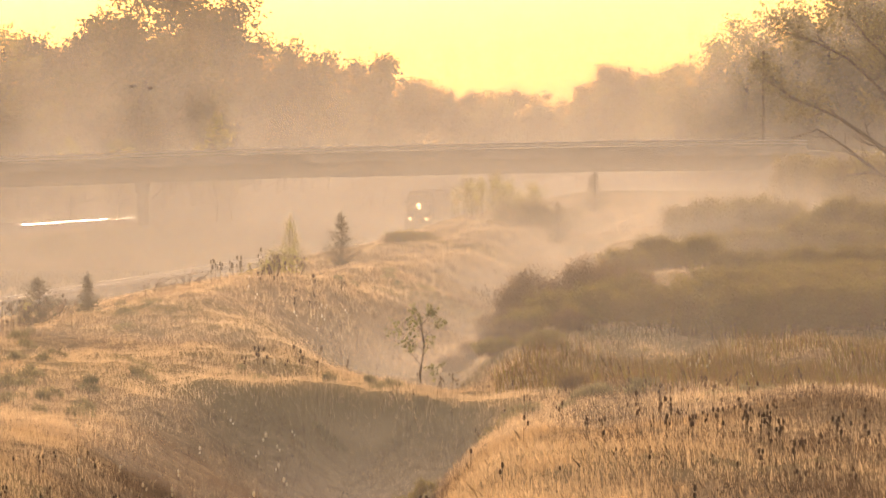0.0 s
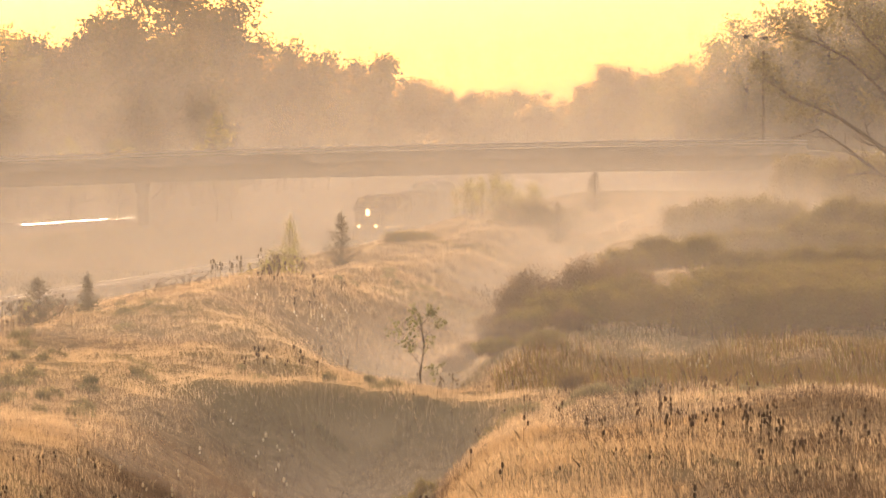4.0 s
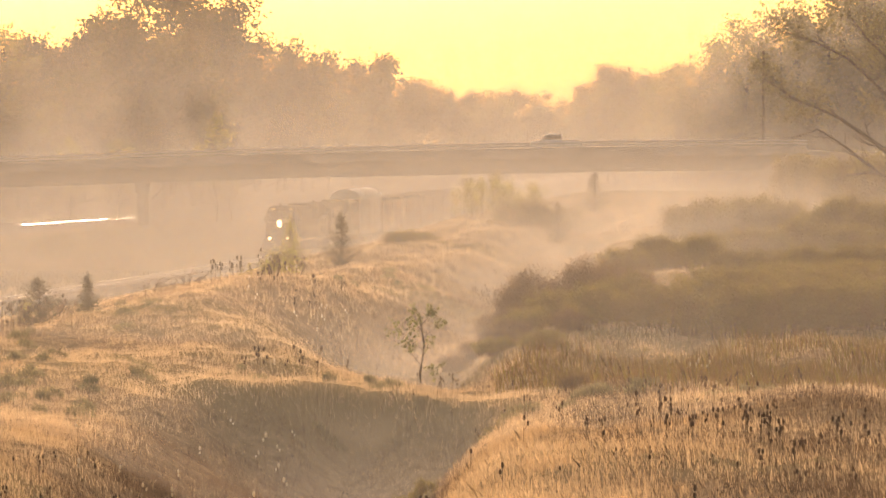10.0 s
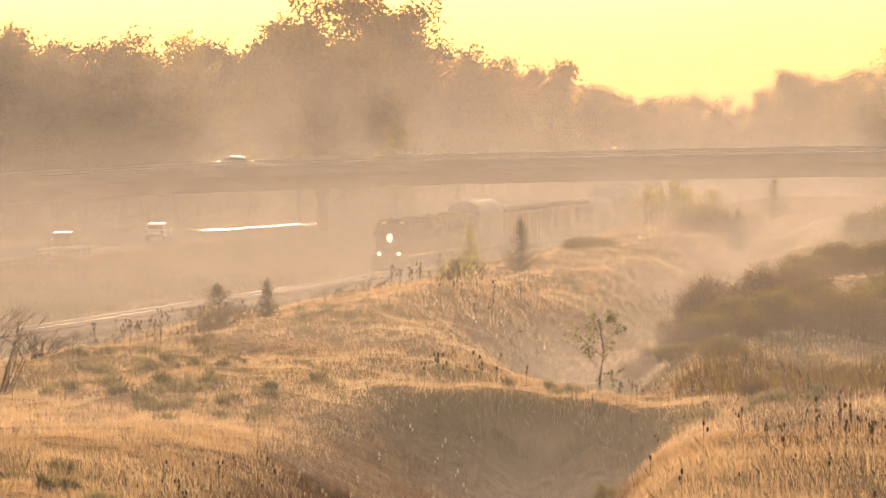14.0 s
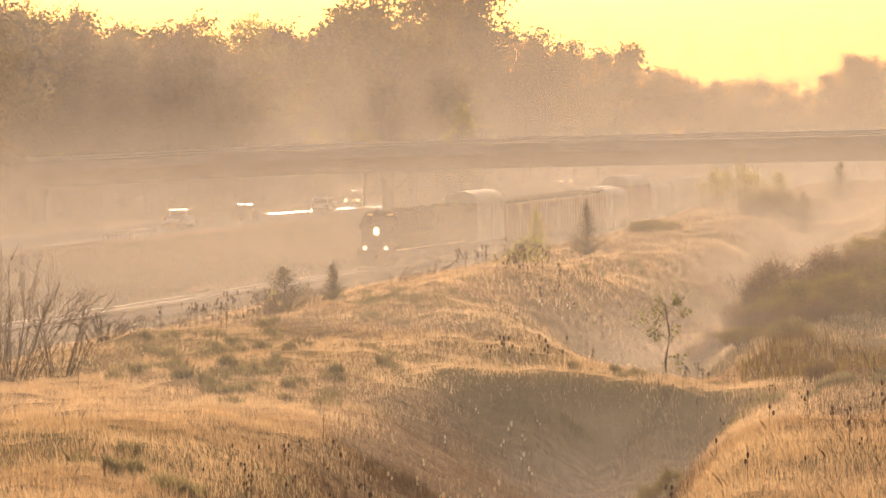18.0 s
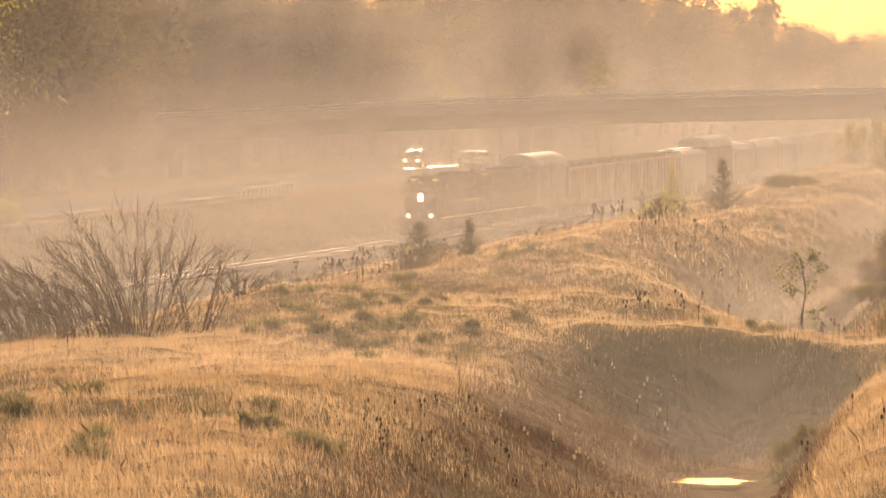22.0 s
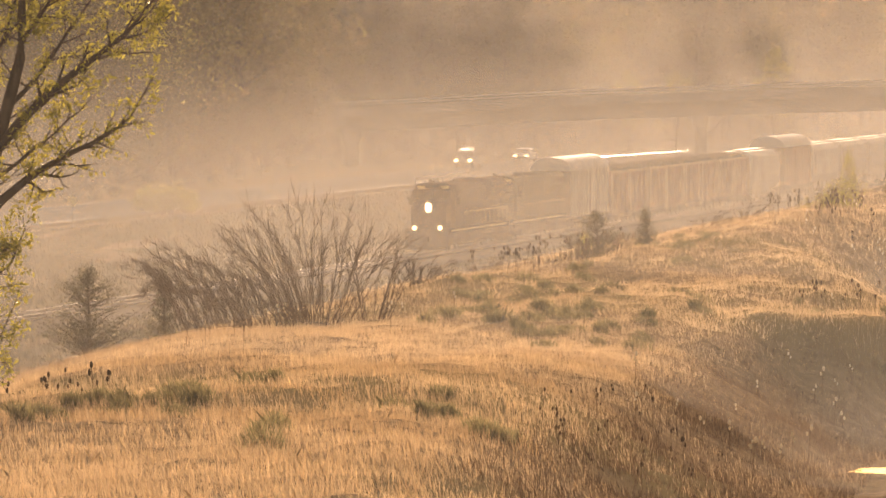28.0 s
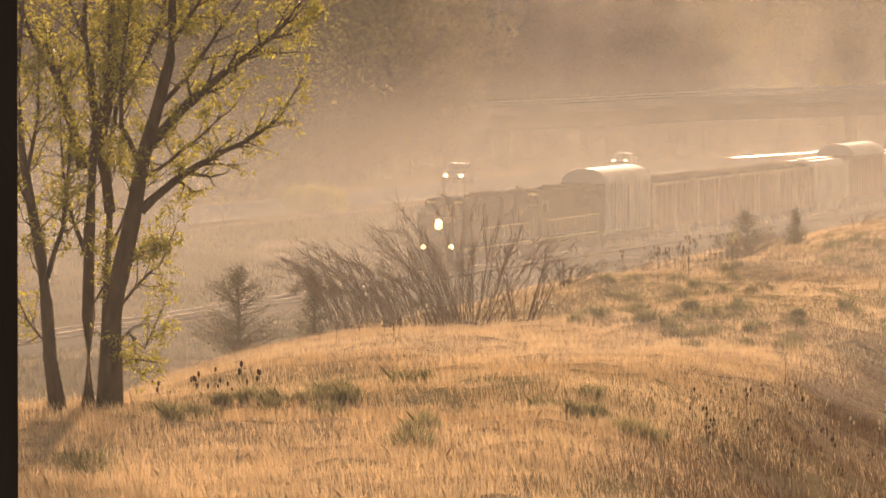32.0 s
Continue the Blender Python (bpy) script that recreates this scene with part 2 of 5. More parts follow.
def again(ob, m):
    """A copy of a thing that has been scaled itself, at m."""
    s = ob.scale
    return copy_thing(ob, m @ Matrix.Diagonal((1 / s[0], 1 / s[1], 1 / s[2], 1)))


def leaves(centres, size, rng, spread=0.0, aspect=0.6):
    """Small kite-shaped leaves, four corners each, turned at random."""
    c = np.asarray(centres, dtype=float)
    k = len(c)
    c = c + rng.normal(0, 1, (k, 3)) * spread
    a = rng.normal(0, 1, (k, 3))
    a /= np.linalg.norm(a, axis=1)[:, None]
    b = np.cross(a, rng.normal(0, 1, (k, 3)))
    b /= np.linalg.norm(b, axis=1)[:, None] + 1e-9
    s = size * rng.uniform(0.6, 1.35, (k, 1))
    return np.stack([c - a * s, c + b * s * aspect, c + a * s, c - b * s * aspect], axis=1).reshape(-1, 3)


def flakes(centres, size, rng, spread=0.0):
    """Small three-cornered leaves for what stays far off, turned at random."""
    c = np.asarray(centres, dtype=float)
    k = len(c)
    c = c + rng.normal(0, 1, (k, 3)) * spread
    a = rng.normal(0, 1, (k, 3))
    a /= np.linalg.norm(a, axis=1)[:, None]
    b = np.cross(a, rng.normal(0, 1, (k, 3)))
    b /= np.linalg.norm(b, axis=1)[:, None] + 1e-9
    s = size * rng.uniform(0.6, 1.4, (k, 1))
    return np.stack([c - a * s * 0.7 - b * s * 0.6, c - a * s * 0.5 + b * s * 0.65, c + a * s], axis=1).reshape(-1, 3)


# ---- lie of the land ----
TRACK_DIR = 0.125


def track_x(y):
    return -100.1 + TRACK_DIR * y


def road_x(y):
    return -141.8 + TRACK_DIR * y


def road_z(y):
    return np.interp(y, [0, 500, 650, 780, 860, 1500], [0.8, 0.8, 0.85, 0.9, 0.45, 0.2])


def smooth01(a):
    a = np.clip(a, 0, 1)
    return a * a * (3 - 2 * a)


def ditch(x, y):
    """Middle line of the ditch, its depth, and how far off a spot lies in widths."""
    mid = np.interp(y, [60, 120, 152, 178, 197, 206, 218, 240, 270, 310, 360, 470, 560],
                    [-2.6, -2.1, -1.8, -2.0, 0.2, 0.8, 0.0, -1.6, 0.2, 2.4, 4.7, 9.0, 13.0])
    west = np.interp(y, [60, 120, 160, 190, 206, 240, 280, 360, 470], [4.0, 4.6, 4.6, 4.4, 1.6, 3.7, 3.8, 3.2, 2.5])
    east = np.interp(y, [60, 120, 160, 190, 206, 240, 280, 360, 470], [1.8, 1.8, 2.2, 2.8, 1.4, 2.4, 2.6, 2.6, 2.5])
    deep = np.interp(y + 2.6 * np.sin(x * 0.6 + 0.4) + 1.3 * np.sin(x * 1.9 + 0.05 * y), [60, 88, 105, 120, 150, 174, 183, 188, 193, 214, 232, 250, 270, 360, 520, 560], [0, 0.8, 1.9, 2.5, 2.7, 2.9, 2.75, 1.7, 0.55, 0.7, 2.1, 2.4, 2.0, 1.7, 0.8, 0.0])
    return mid, deep, (x - mid) / np.where(x < mid, west, east)


def land(x, y):
    """Height of the meadow, the ditch and the railway flats."""
    x, y = np.asarray(x, float), np.asarray(y, float)
    top = np.interp(y, [-200, 0, 50, 70, 84, 92, 100, 120, 150, 190, 262, 330, 480, 620, 760, 900],
                    [13.8, 13.8, 10.7, 9.9, 9.5, 9.44, 9.4, 9.2, 8.45, 7.8, 7.5, 7.1, 6.75, 6.0, 5.0, 1.0])
    # rolling ground
    roll = 0.3 * np.sin(x * 0.33 + y * 0.031) * np.sin(y * 0.072 + x * 0.11 + 0.8) + 0.2 * np.sin(x * 0.71 - y * 0.12 + 1.3) \
        + 0.11 * np.sin(x * 1.7 + y * 0.21) * np.sin(y * 0.33 - x * 0.6) \
        + 0.1 * np.sin(y * 0.23 + x * 0.22 + 1.6 * np.sin(x * 0.21)) * np.sin(x * 0.37 + 0.03 * y + 0.5)
    roll = roll * np.interp(y, [90, 110, 172, 200], [0.45, 0.35, 0.4, 0.85])
    # grassy humps west of the ditch, a ridge across it, a knoll to the east
    roll = roll + 0.9 * np.exp(-((x + 8.5) / 4.5) ** 2 - ((y - 278) / 26) ** 2)
    roll = roll + 0.35 * np.exp(-((x + 3.5) / 5.5) ** 2 - ((y - 192) / 6) ** 2)
    roll = roll - 0.5 * np.exp(-((x + 1.4) / 2.8) ** 2 - ((y - 211) / 11) ** 2)
    roll = roll - 0.4 * np.exp(-((x + 14) / 4.5) ** 2 - ((y - 258) / 24) ** 2)
    roll = roll + 0.35 * np.exp(-((x + 12.5) / 4.5) ** 2 - ((y - 236) / 16) ** 2)
    roll = roll - 0.75 * np.exp(-((x - 8.5) / 7.0) ** 2 - ((y - 208) / 20) ** 2)
    roll = roll + 0.45 * np.exp(-((x - 8.0) / 3.4) ** 2 - ((y - 158) / 14) ** 2)
    roll = roll - 0.3 * np.exp(-((x - 2.6) / 2.0) ** 2 - ((y - 166) / 16) ** 2)
    roll = roll + 0.35 * np.exp(-((x + 17.5) / 4.0) ** 2 - ((y - 114) / 9) ** 2)
    # low tussocky swells
    roll = roll + 0.035 * np.sin(x * 3.1 + 1.7 * np.sin(y * 0.41)) * np.sin(y * 0.62 + 0.9 * np.sin(x * 1.3)) + 0.03 * np.sin(x * 5.3 - y * 0.5) * np.sin(y * 1.05 + x)
    roll = roll - 0.5 * np.exp(-((x + 5.5) / 3.2) ** 2 - ((y - 223) / 7) ** 2) + 0.35 * np.exp(-((x + 7.0) / 3.0) ** 2 - ((y - 240) / 8) ** 2)
    # a shallow swale on the near slope
    roll = roll - 0.25 * np.exp(-((y - (112 + (x + 17) * 1.6)) / 4.0) ** 2 - ((x + 14) / 6) ** 2)
    z = top + roll * np.interp(y, [0, 70, 100, 520, 760], [0, 0.1, 1, 1, 0])
    # the ditch winds away from the camera
    mid, deep, d = ditch(x, y)
    z = z - deep * np.exp(-(d ** 2) ** 1.3 * 0.8)
    # the bank falls to the railway flats
    crest = np.interp(y, [0, 100, 125, 150, 190, 225, 262, 330, 400, 480, 560, 640, 720, 900],
                      [-26, -21.5, -19.6, -17.2, -17.2, -16.0, -15.0, -9.5, -4.0, 1.6, 5.0, 10.0, 14.0, 25.0])
    # the edge of the meadow sags before it falls away
    sag = np.interp(y, [90, 115, 130, 144, 150, 165, 176, 214, 235, 280, 300, 354, 480, 560], [0.3, 0.4, 0.6, 0.45, 0.15, -0.05, 0.05, 0.3, 0.25, 0.45, 0.4, 0.65, 0.35, 0.0])
    z = z - sag * smooth01((crest + 7.0 - x) / 9.0)
    fall = smooth01((crest - x) / np.interp(y, [0, 300, 600, 900], [26, 24, 20, 16]))
    flat = -0.45 + 0.25 * np.sin(x * 0.09 + y * 0.02) + 0.1 * np.sin(y * 0.11 + x * 0.23)
    z = z * (1 - fall) + flat * fall
    # railway and road embankments
    t = smooth01(1.6 - np.abs(x - track_x(y)) / 4.0)
    z = np.where(y > -50, z * (1 - t * fall) + (-0.75) * t * fall, z)
    t = smooth01(1.9 - np.abs(x - road_x(y)) / 11.0)
    z = z * (1 - t) + (road_z(y) - 0.25) * t
    # embankments that carry the overpass
    t = smooth01((x - 30) / 9) * smooth01(1.8 - np.abs(y - 801) / 12)
    z = z * (1 - t) + 8.6 * t
    t = smooth01((-84 - x) / 16) * smooth01(1.8 - np.abs(y - 801) / 12)
    z = z * (1 - t) + 4.6 * t
    # the land drops away behind the woods
    z = z - np.interp(y, [1400, 1800, 4600], [0, 3, 60])
    return z


def ground_sheet():
    ys = np.concatenate([np.linspace(-300, 40, 12), np.arange(48, 84, 4), np.arange(86, 330, 1.6), np.arange(332, 600, 4), np.arange(606, 1000, 10),
                         np.linspace(1020, 1500, 16), np.linspace(1600, 4600, 12)])
    xs = np.concatenate([np.linspace(-3500, -220, 14), np.arange(-200, -60, 3.5), np.arange(-58, -26, 1.6), np.arange(-25.5, 24, 0.55), np.arange(25, 60, 1.6),
                         np.arange(64, 200, 6), np.linspace(220, 3500, 14)])
    gx, gy = np.meshgrid(xs, ys)
    gz = land(gx, gy)
    rng = np.random.default_rng(3)
    near = (gy > 86) & (gy < 520) & (gx > -60) & (gx < 60)
    gz = gz + near * rng.normal(0, 0.035, gz.shape)
    g = Geo()
    g.v = np.stack([gx, gy, gz], axis=-1).reshape(-1, 3).tolist()
    w = len(xs)
    g.f = [(i * w + j, i * w + j + 1, (i + 1) * w + j + 1, (i + 1) * w + j) for i in range(len(ys) - 1) for j in range(w - 1)]
    return tagged(new("ground", g.mesh("ground", EARTH, True)), "rolling meadow of dry spring grass with a winding ditch", "ground", kind="structure")


ground_sheet()


def field():
    """Short grass on the flats between the meadow's bank, the railway and the highway."""
    ys = np.arange(180, 900, 6.0)
    edge = np.interp(ys, [180, 190, 225, 262, 330, 400, 480, 560, 640, 720, 900], [-17.2, -17.2, -16.0, -15.0, -9.5, -4.0, 1.6, 5.0, 10.0, 14.0, 25.0]) - 16
    g, k = Geo(), 15
    for y, e in zip(ys, edge):
        w0 = road_x(y) + 8.5
        x = np.linspace(w0, e, k)
        g.v += [(a, y, h) for a, h in zip(x, land(x, np.full(k, y)) + 0.05)]
    g.f = [(i * k + j, i * k + j + 1, (i + 1) * k + j + 1, (i + 1) * k + j) for i in range(len(ys) - 1) for j in range(k - 1)]
    tagged(new("field", g.mesh("field", FIELD, True)), "flat field of short dull grass beside the railway", "field", kind="structure")


field()


def ditch_water():
    g = Geo()
    ys = np.arange(155.6, 158.1, 0.125)
    for i, y in enumerate(ys):
        w = 0.85 * math.sin(math.pi * i / 20) ** 0.6 * (0.85 + 0.15 * math.sin(i * 1.9)) + 0.03
        x = -2.35 + 0.2 * math.sin(i * 0.7)
        g.v += [(x - w, y, 5.82), (x + 0.85 * w, y, 5.82)]
    g.f = [(2 * i, 2 * i + 1, 2 * i + 3, 2 * i + 2) for i in range(len(ys) - 1)]
    tagged(new("water", g.mesh("water", WATER)), "still shallow water in the grassy ditch", "water", kind="structure")


ditch_water()


def strip(name, mat, centre, half, z, y0, y1, step, label, category, crown=0.0):
    g = Geo()
    ys = np.arange(y0, y1 + step, step)
    for y in ys:
        x, h = centre(y), float(z(y))
        g.v += [(x - half, y, h), (x, y, h + crown), (x + half, y, h)]
    g.f = [(3 * i + j, 3 * i + j + 1, 3 * i + 4 + j, 3 * i + 3 + j) for i in range(len(ys) - 1) for j in (0, 1)]
    return tagged(new(name, g.mesh(name, mat)), label, category, kind="structure")


road = strip("road", ASPHALT, road_x, 6.2, lambda y: road_z(y), -200, 1450, 10, "two-lane asphalt highway shining towards the low sun", "road", 0.06)
for off in (-5.5, 5.5):
    part("edge_line", Geo().add([(road_x(y) + off + s * 0.09, y, float(road_z(y)) + 0.06 * (1 - abs(off) / 6.2) + 0.006) for y in np.arange(-200, 1451, 25) for s in (-1, 1)],
                                [(2 * i, 2 * i + 1, 2 * i + 3, 2 * i + 2) for i in range(66)]), PAINT, road)


part("wet_patch", Geo().add([(road_x(y) - 1.6 + s * (0.42 + 0.12 * math.sin(y * 0.13)), y, float(road_z(y)) + 0.06) for y in np.arange(786, 868, 4) for s in (-1, 1)],
                            [(2 * i, 2 * i + 1, 2 * i + 3, 2 * i + 2) for i in range(20)]), WET, road, "wet shining wheel path")


def railway():
    track = tagged(new("railway_track"), "single railway track on grey ballast", "track", kind="structure")
    g = Geo()
    for y in np.arange(-200, 1401, 20):
        x = track_x(y)
        g.v += [(x - 3.2, y, -0.85), (x - 1.75, y, -0.27), (x + 1.75, y, -0.27), (x + 3.2, y, -0.85)]
    g.f = [(4 * i + j, 4 * i + j + 1, 4 * i + 5 + j, 4 * i + 4 + j) for i in range(80) for j in range(3)]
    part("ballast_bed", g, BALLAST, track)
    for off in (-0.755, 0.755):
        g = Geo()
        prof = [(-0.07, -0.18), (0.07, -0.18), (0.075, -0.165), (0.012, -0.14), (0.012, -0.045), (0.036, -0.035), (0.036, 0.0), (-0.036, 0.0), (-0.036, -0.035), (-0.012, -0.045), (-0.012, -0.14), (-0.075, -0.165)]
        ya, yb = -200, 1400
        k = len(prof)
        g.add([(track_x(y) + off + px, y, pz) for y in (ya, yb) for px, pz in prof], [((i + 1) % k, i, k + i, k + (i + 1) % k) for i in range(k)])
        part("rail", g, RAIL, track, "polished steel rail")
    one = Geo().box((0, 0, -0.24), (2.6, 0.23, 0.14)).mesh("sleeper", SLEEPER)
    for i in range(300):
        y = 330 + i * 0.56
        s = part("sleeper", one, SLEEPER, track)
        s.matrix_basis = pose(track_x(y), y, 0.0, 0, 0, -7.1)
    g = Geo()
    for i in range(-200, 1500):
        y = 498.5 + i * 0.56
        if y > 498 and y < 1000:
            g.box((track_x(y), y, -0.24), (2.6, 0.23, 0.14), -0.124)
    tagged(part("far_sleepers", g, SLEEPER, track), kind="stuff")


railway()


# ---- the overpass ----
def rail_top(x):
    return float(np.interp(x, [-130, -79, -65, -49, -33, -17.7, 5.7, 21.6, 38, 90], [5.0, 6.55, 7.15, 8.05, 8.6, 9.08, 9.58, 9.88, 10.0, 10.1]))


def span(xs, y0, y1, top, bottom):
    """A long beam that follows the overpass; top and bottom are heights below the rail."""
    g = Geo()
    for x in xs:
        h = rail_top(x)
        g.v += [(x, y0, h - bottom), (x, y1, h - bottom), (x, y1, h - top), (x, y0, h - top)]
    k = len(xs)
    g.f = [(4 * i + j, 4 * i + (j + 1) % 4, 4 * i + 4 + (j + 1) % 4, 4 * i + 4 + j) for i in range(k - 1) for j in range(4)]
    g.f += [(3, 2, 1, 0), (4 * k - 4, 4 * k - 3, 4 * k - 2, 4 * k - 1)]
    return g


def overpass():
    b = tagged(new("highway_overpass"), "long concrete and steel road overpass with a two-bar railing", "bridge", kind="structure")
    xs = np.arange(-104, 41, 4.0)
    part("deck", span(xs, 795.62, 806.38, 0.95, 1.5), CONCRETE, b, "concrete deck slab")
    part("road_surface", span(xs, 796.1, 805.9, 0.88, 0.946), ASPHALT, b)
    for y in (795.2, 806.4):
        part("parapet", span(xs, y, y + 0.4, 0.62, 1.62), CONCRETE, b)
    for y in (796.2, 799.5, 802.6, 805.5):
        part("girder", span(xs, y, y + 0.35, 1.51, 3.2), GIRDER, b, "weathered steel girder")
        part("girder_flange", span(xs, y - 0.2, y + 0.55, 3.2, 3.28), GIRDER, b)
    for y in (795.35, 806.55):
        for top in (0.0, 0.3):
            part("railing_bar", span(xs, y, y + 0.1, top, top + 0.11), STEEL, b)
        post = Geo().box((0, 0, -0.31), (0.1, 0.12, 0.62)).mesh("railing_post", STEEL)
        for x in np.arange(-100, 40, 2.4):
            p = part("railing_post", post, STEEL, b)
            p.location = (x, y + 0.05, rail_top(x))
    stiff = Geo().box((0, 0, -2.35), (0.03, 0.16, 1.66)).mesh("stiffener", GIRDER)
    for x in np.arange(-100, 40, 3.0):
        part("stiffener", stiff, GIRDER, b).location = (x, 796.11, rail_top(x))
    for x in (-72.0, -33.2, 5.7):
        g0 = min(0.0, float(land(x, 801)))
        h = rail_top(x) - 3.28
        cap = part("pier_cap", Geo().box((x, 801, h - 0.55), (1.25, 10.6, 1.1), 0, 0.1), CONCRETE, b)
        for y in (797.4, 801, 804.6):
            part("pier_column", Geo().tube((x, y, g0 - 1), (x, y, h - 1.1), 0.52, 0.52, 14), CONCRETE, b)
    part("abutment", Geo().box((41.2, 801, 5.6), (2.6, 12.0, 6.4), 0, 0.1), CONCRETE, b)
    part("abutment", Geo().box((-105.2, 801, 2.6), (2.6, 12.0, 4.0), 0, 0.1), CONCRETE, b)


GIRDER = shader("girder_paint", (0.27, 0.235, 0.2), 0.8, spread=0.12, grain=1.2, patch=0.2, tint=(0.23, 0.19, 0.16), bump=0.1)
overpass()


# ---- the train ----
def bogie(parent, y, axles, gauge=0.755):
    """A truck with its wheels, under a car."""
    reach = 1.9 if axles == 3 else 0.9
    g = Geo()
    for s in (-1, 1):
        g.side([(y - reach - 0.5, 0.55), (y - reach - 0.3, 0.85), (y + reach + 0.3, 0.85), (y + reach + 0.5, 0.55), (y + reach, 0.42), (y - reach, 0.42)], s * 0.98 - 0.09, s * 0.98 + 0.09)
    g.box((0, y, 0.72), (2.0, 0.5, 0.3))
    t = part("truck", g, LOCO_DARK, parent)
    for a in np.linspace(-reach, reach, axles):
        part("axle", Geo().tube((-0.9, y + a, 0.48), (0.9, y + a, 0.48), 0.09, 0.09, 8), LOCO_DARK, t)
        for s in (-1, 1):
            part("wheel", Geo().tube((s * gauge - 0.07, y + a, 0.48), (s * gauge + 0.07, y + a, 0.48), 0.48, 0.48, 16), RAIL, t)


def locomotive(lamps_on, paint):
    """Six-axle road engine, 21.6 m long; it faces +y, rails at z = 0."""
    e = new("locomotive")
    part("platform", Geo().box((0, 0, 1.42), (3.0, 21.2, 0.36), 0, 0.2), paint, e)
    part("sill_stripe", Geo().box((-1.512, 0, 1.42), (0.02, 19.6, 0.12)).box((1.512, 0, 1.42), (0.02, 19.6, 0.12)), LOCO_TRIM, e, "pale stripe along the sill")
    part("pilot", Geo().side([(10.62, 1.6), (10.75, 1.25), (10.95, 0.35), (10.85, 0.14), (10.4, 0.14), (10.3, 1.6)], -1.5, 1.5), LOCO_DARK, e, "dark steel plough pilot")
    part("rear_pilot", Geo().side([(-10.62, 1.6), (-10.75, 0.3), (-10.5, 0.3), (-10.3, 1.6)], -1.5, 1.5), LOCO_DARK, e)
    for s in (-1, 1):
        part("coupler", Geo().box((0, s * 10.95, 0.9), (0.32, 0.7, 0.34), 0, 0.08), LOCO_DARK, e)
    nose = part("nose", Geo().side([(8.4, 1.6), (8.4, 3.42), (9.65, 3.3), (10.1, 3.1), (10.2, 2.6), (10.2, 1.6)], -1.22, 1.22), paint, e)
    part("nose_door", Geo().box((-0.72, 10.21, 2.3), (0.6, 0.04, 1.3)), paint, nose)
    cab = part("cab", Geo().prism([(-1.53, 1.6), (1.53, 1.6), (1.53, 3.95), (1.2, 4.52), (0.65, 4.66), (-0.65, 4.66), (-1.2, 4.52), (-1.53, 3.95)], 5.9, 8.55), paint, e)
    for x in (-0.92, -0.3, 0.32, 0.94):
        part("windscreen", Geo().box((x, 8.56, 3.88), (0.52, 0.05, 0.62), 0, 0.02), GLASS, cab)
    for s in (-1, 1):
        part("side_window", Geo().box((s * 1.535, 7.3, 3.55), (0.04, 1.3, 0.75)), GLASS, cab)
        part("mirror", Geo().box((s * 1.68, 8.3, 3.4), (0.22, 0.06, 0.5)), LOCO_DARK, cab)
    for s in (-1, 1):
        part("number_board", Geo().box((s * 0.85, 8.57, 4.34), (0.5, 0.05, 0.18)), LOCO_TRIM, cab)
    part("horn", Geo().tube((0.3, 7.4, 4.75), (0.3, 8.0, 4.78), 0.05, 0.1, 8).box((0.3, 7.4, 4.7), (0.3, 0.2, 0.12)), LOCO_DARK, cab)
    hood = part("hood", Geo().prism([(-0.95, 1.6), (0.95, 1.6), (0.95, 4.1), (0.7, 4.42), (-0.7, 4.42), (-0.95, 4.1)], -10.0, 5.9), paint, e)
    for i in range(14):
        y = -4.2 + i * 0.7
        for s in (-1, 1):
            part("hood_door", Geo().box((s * 0.965, y, 2.75), (0.03, 0.62, 1.8)), paint, hood)
    part("exhaust", Geo().box((0, 0.8, 4.5), (0.9, 0.6, 0.25), 0, 0.08), LOCO_DARK, hood)
    part("brake_housing", Geo().prism([(-1.35, 3.3), (1.35, 3.3), (1.4, 4.1), (0.9, 4.58), (-0.9, 4.58), (-1.4, 4.1)], 3.0, 5.6), paint, hood)
    rad = part("radiator", Geo().prism([(-0.96, 3.1), (0.96, 3.1), (1.56, 3.75), (1.56, 4.35), (1.25, 4.66), (-1.25, 4.66), (-1.56, 4.35), (-1.56, 3.75)], -9.6, -4.6), paint, hood)
    for s in (-1, 1):
        part("radiator_screen", Geo().box((s * 1.57, -7.1, 4.05), (0.03, 4.4, 0.45)), LOCO_DARK, rad)
    part("fuel_tank", Geo().prism([(-1.35, 1.2), (1.35, 1.2), (1.45, 0.7), (1.0, 0.3), (-1.0, 0.3), (-1.45, 0.7)], -2.9, 2.9), LOCO_DARK, e)
    for s in (-1, 1):
        g = Geo().tube((s * 1.45, -10.2, 2.6), (s * 1.45, 5.6, 2.6), 0.025, 0.025, 5)
        for y in np.arange(-10.2, 5.7, 1.58):
            g.tube((s * 1.45, y, 1.6), (s * 1.45, y, 2.6), 0.02, 0.02, 5)
        part("handrail", g, LOCO_TRIM, e, "pale walkway handrail")
        g = Geo()
        for k in range(4):
            g.box((s * 1.3, 10.45 + 0.04 * k, 1.3 - 0.28 * k), (0.5, 0.3, 0.05))
        part("steps", g, LOCO_DARK, e)
    bogie(e, 6.6, 3)
    bogie(e, -6.6, 3)
    lit = BEAM if lamps_on else GLASS
    h = part("headlight", Geo().box((0, 10.16, 3.0), (0.5, 0.2, 0.78), 0, 0.06), LOCO_DARK, nose)
    for z in (2.9, 3.12):
        part("lamp", Geo().tube((0, 10.24, z), (0, 10.29, z), 0.23, 0.23, 16), lit, h)
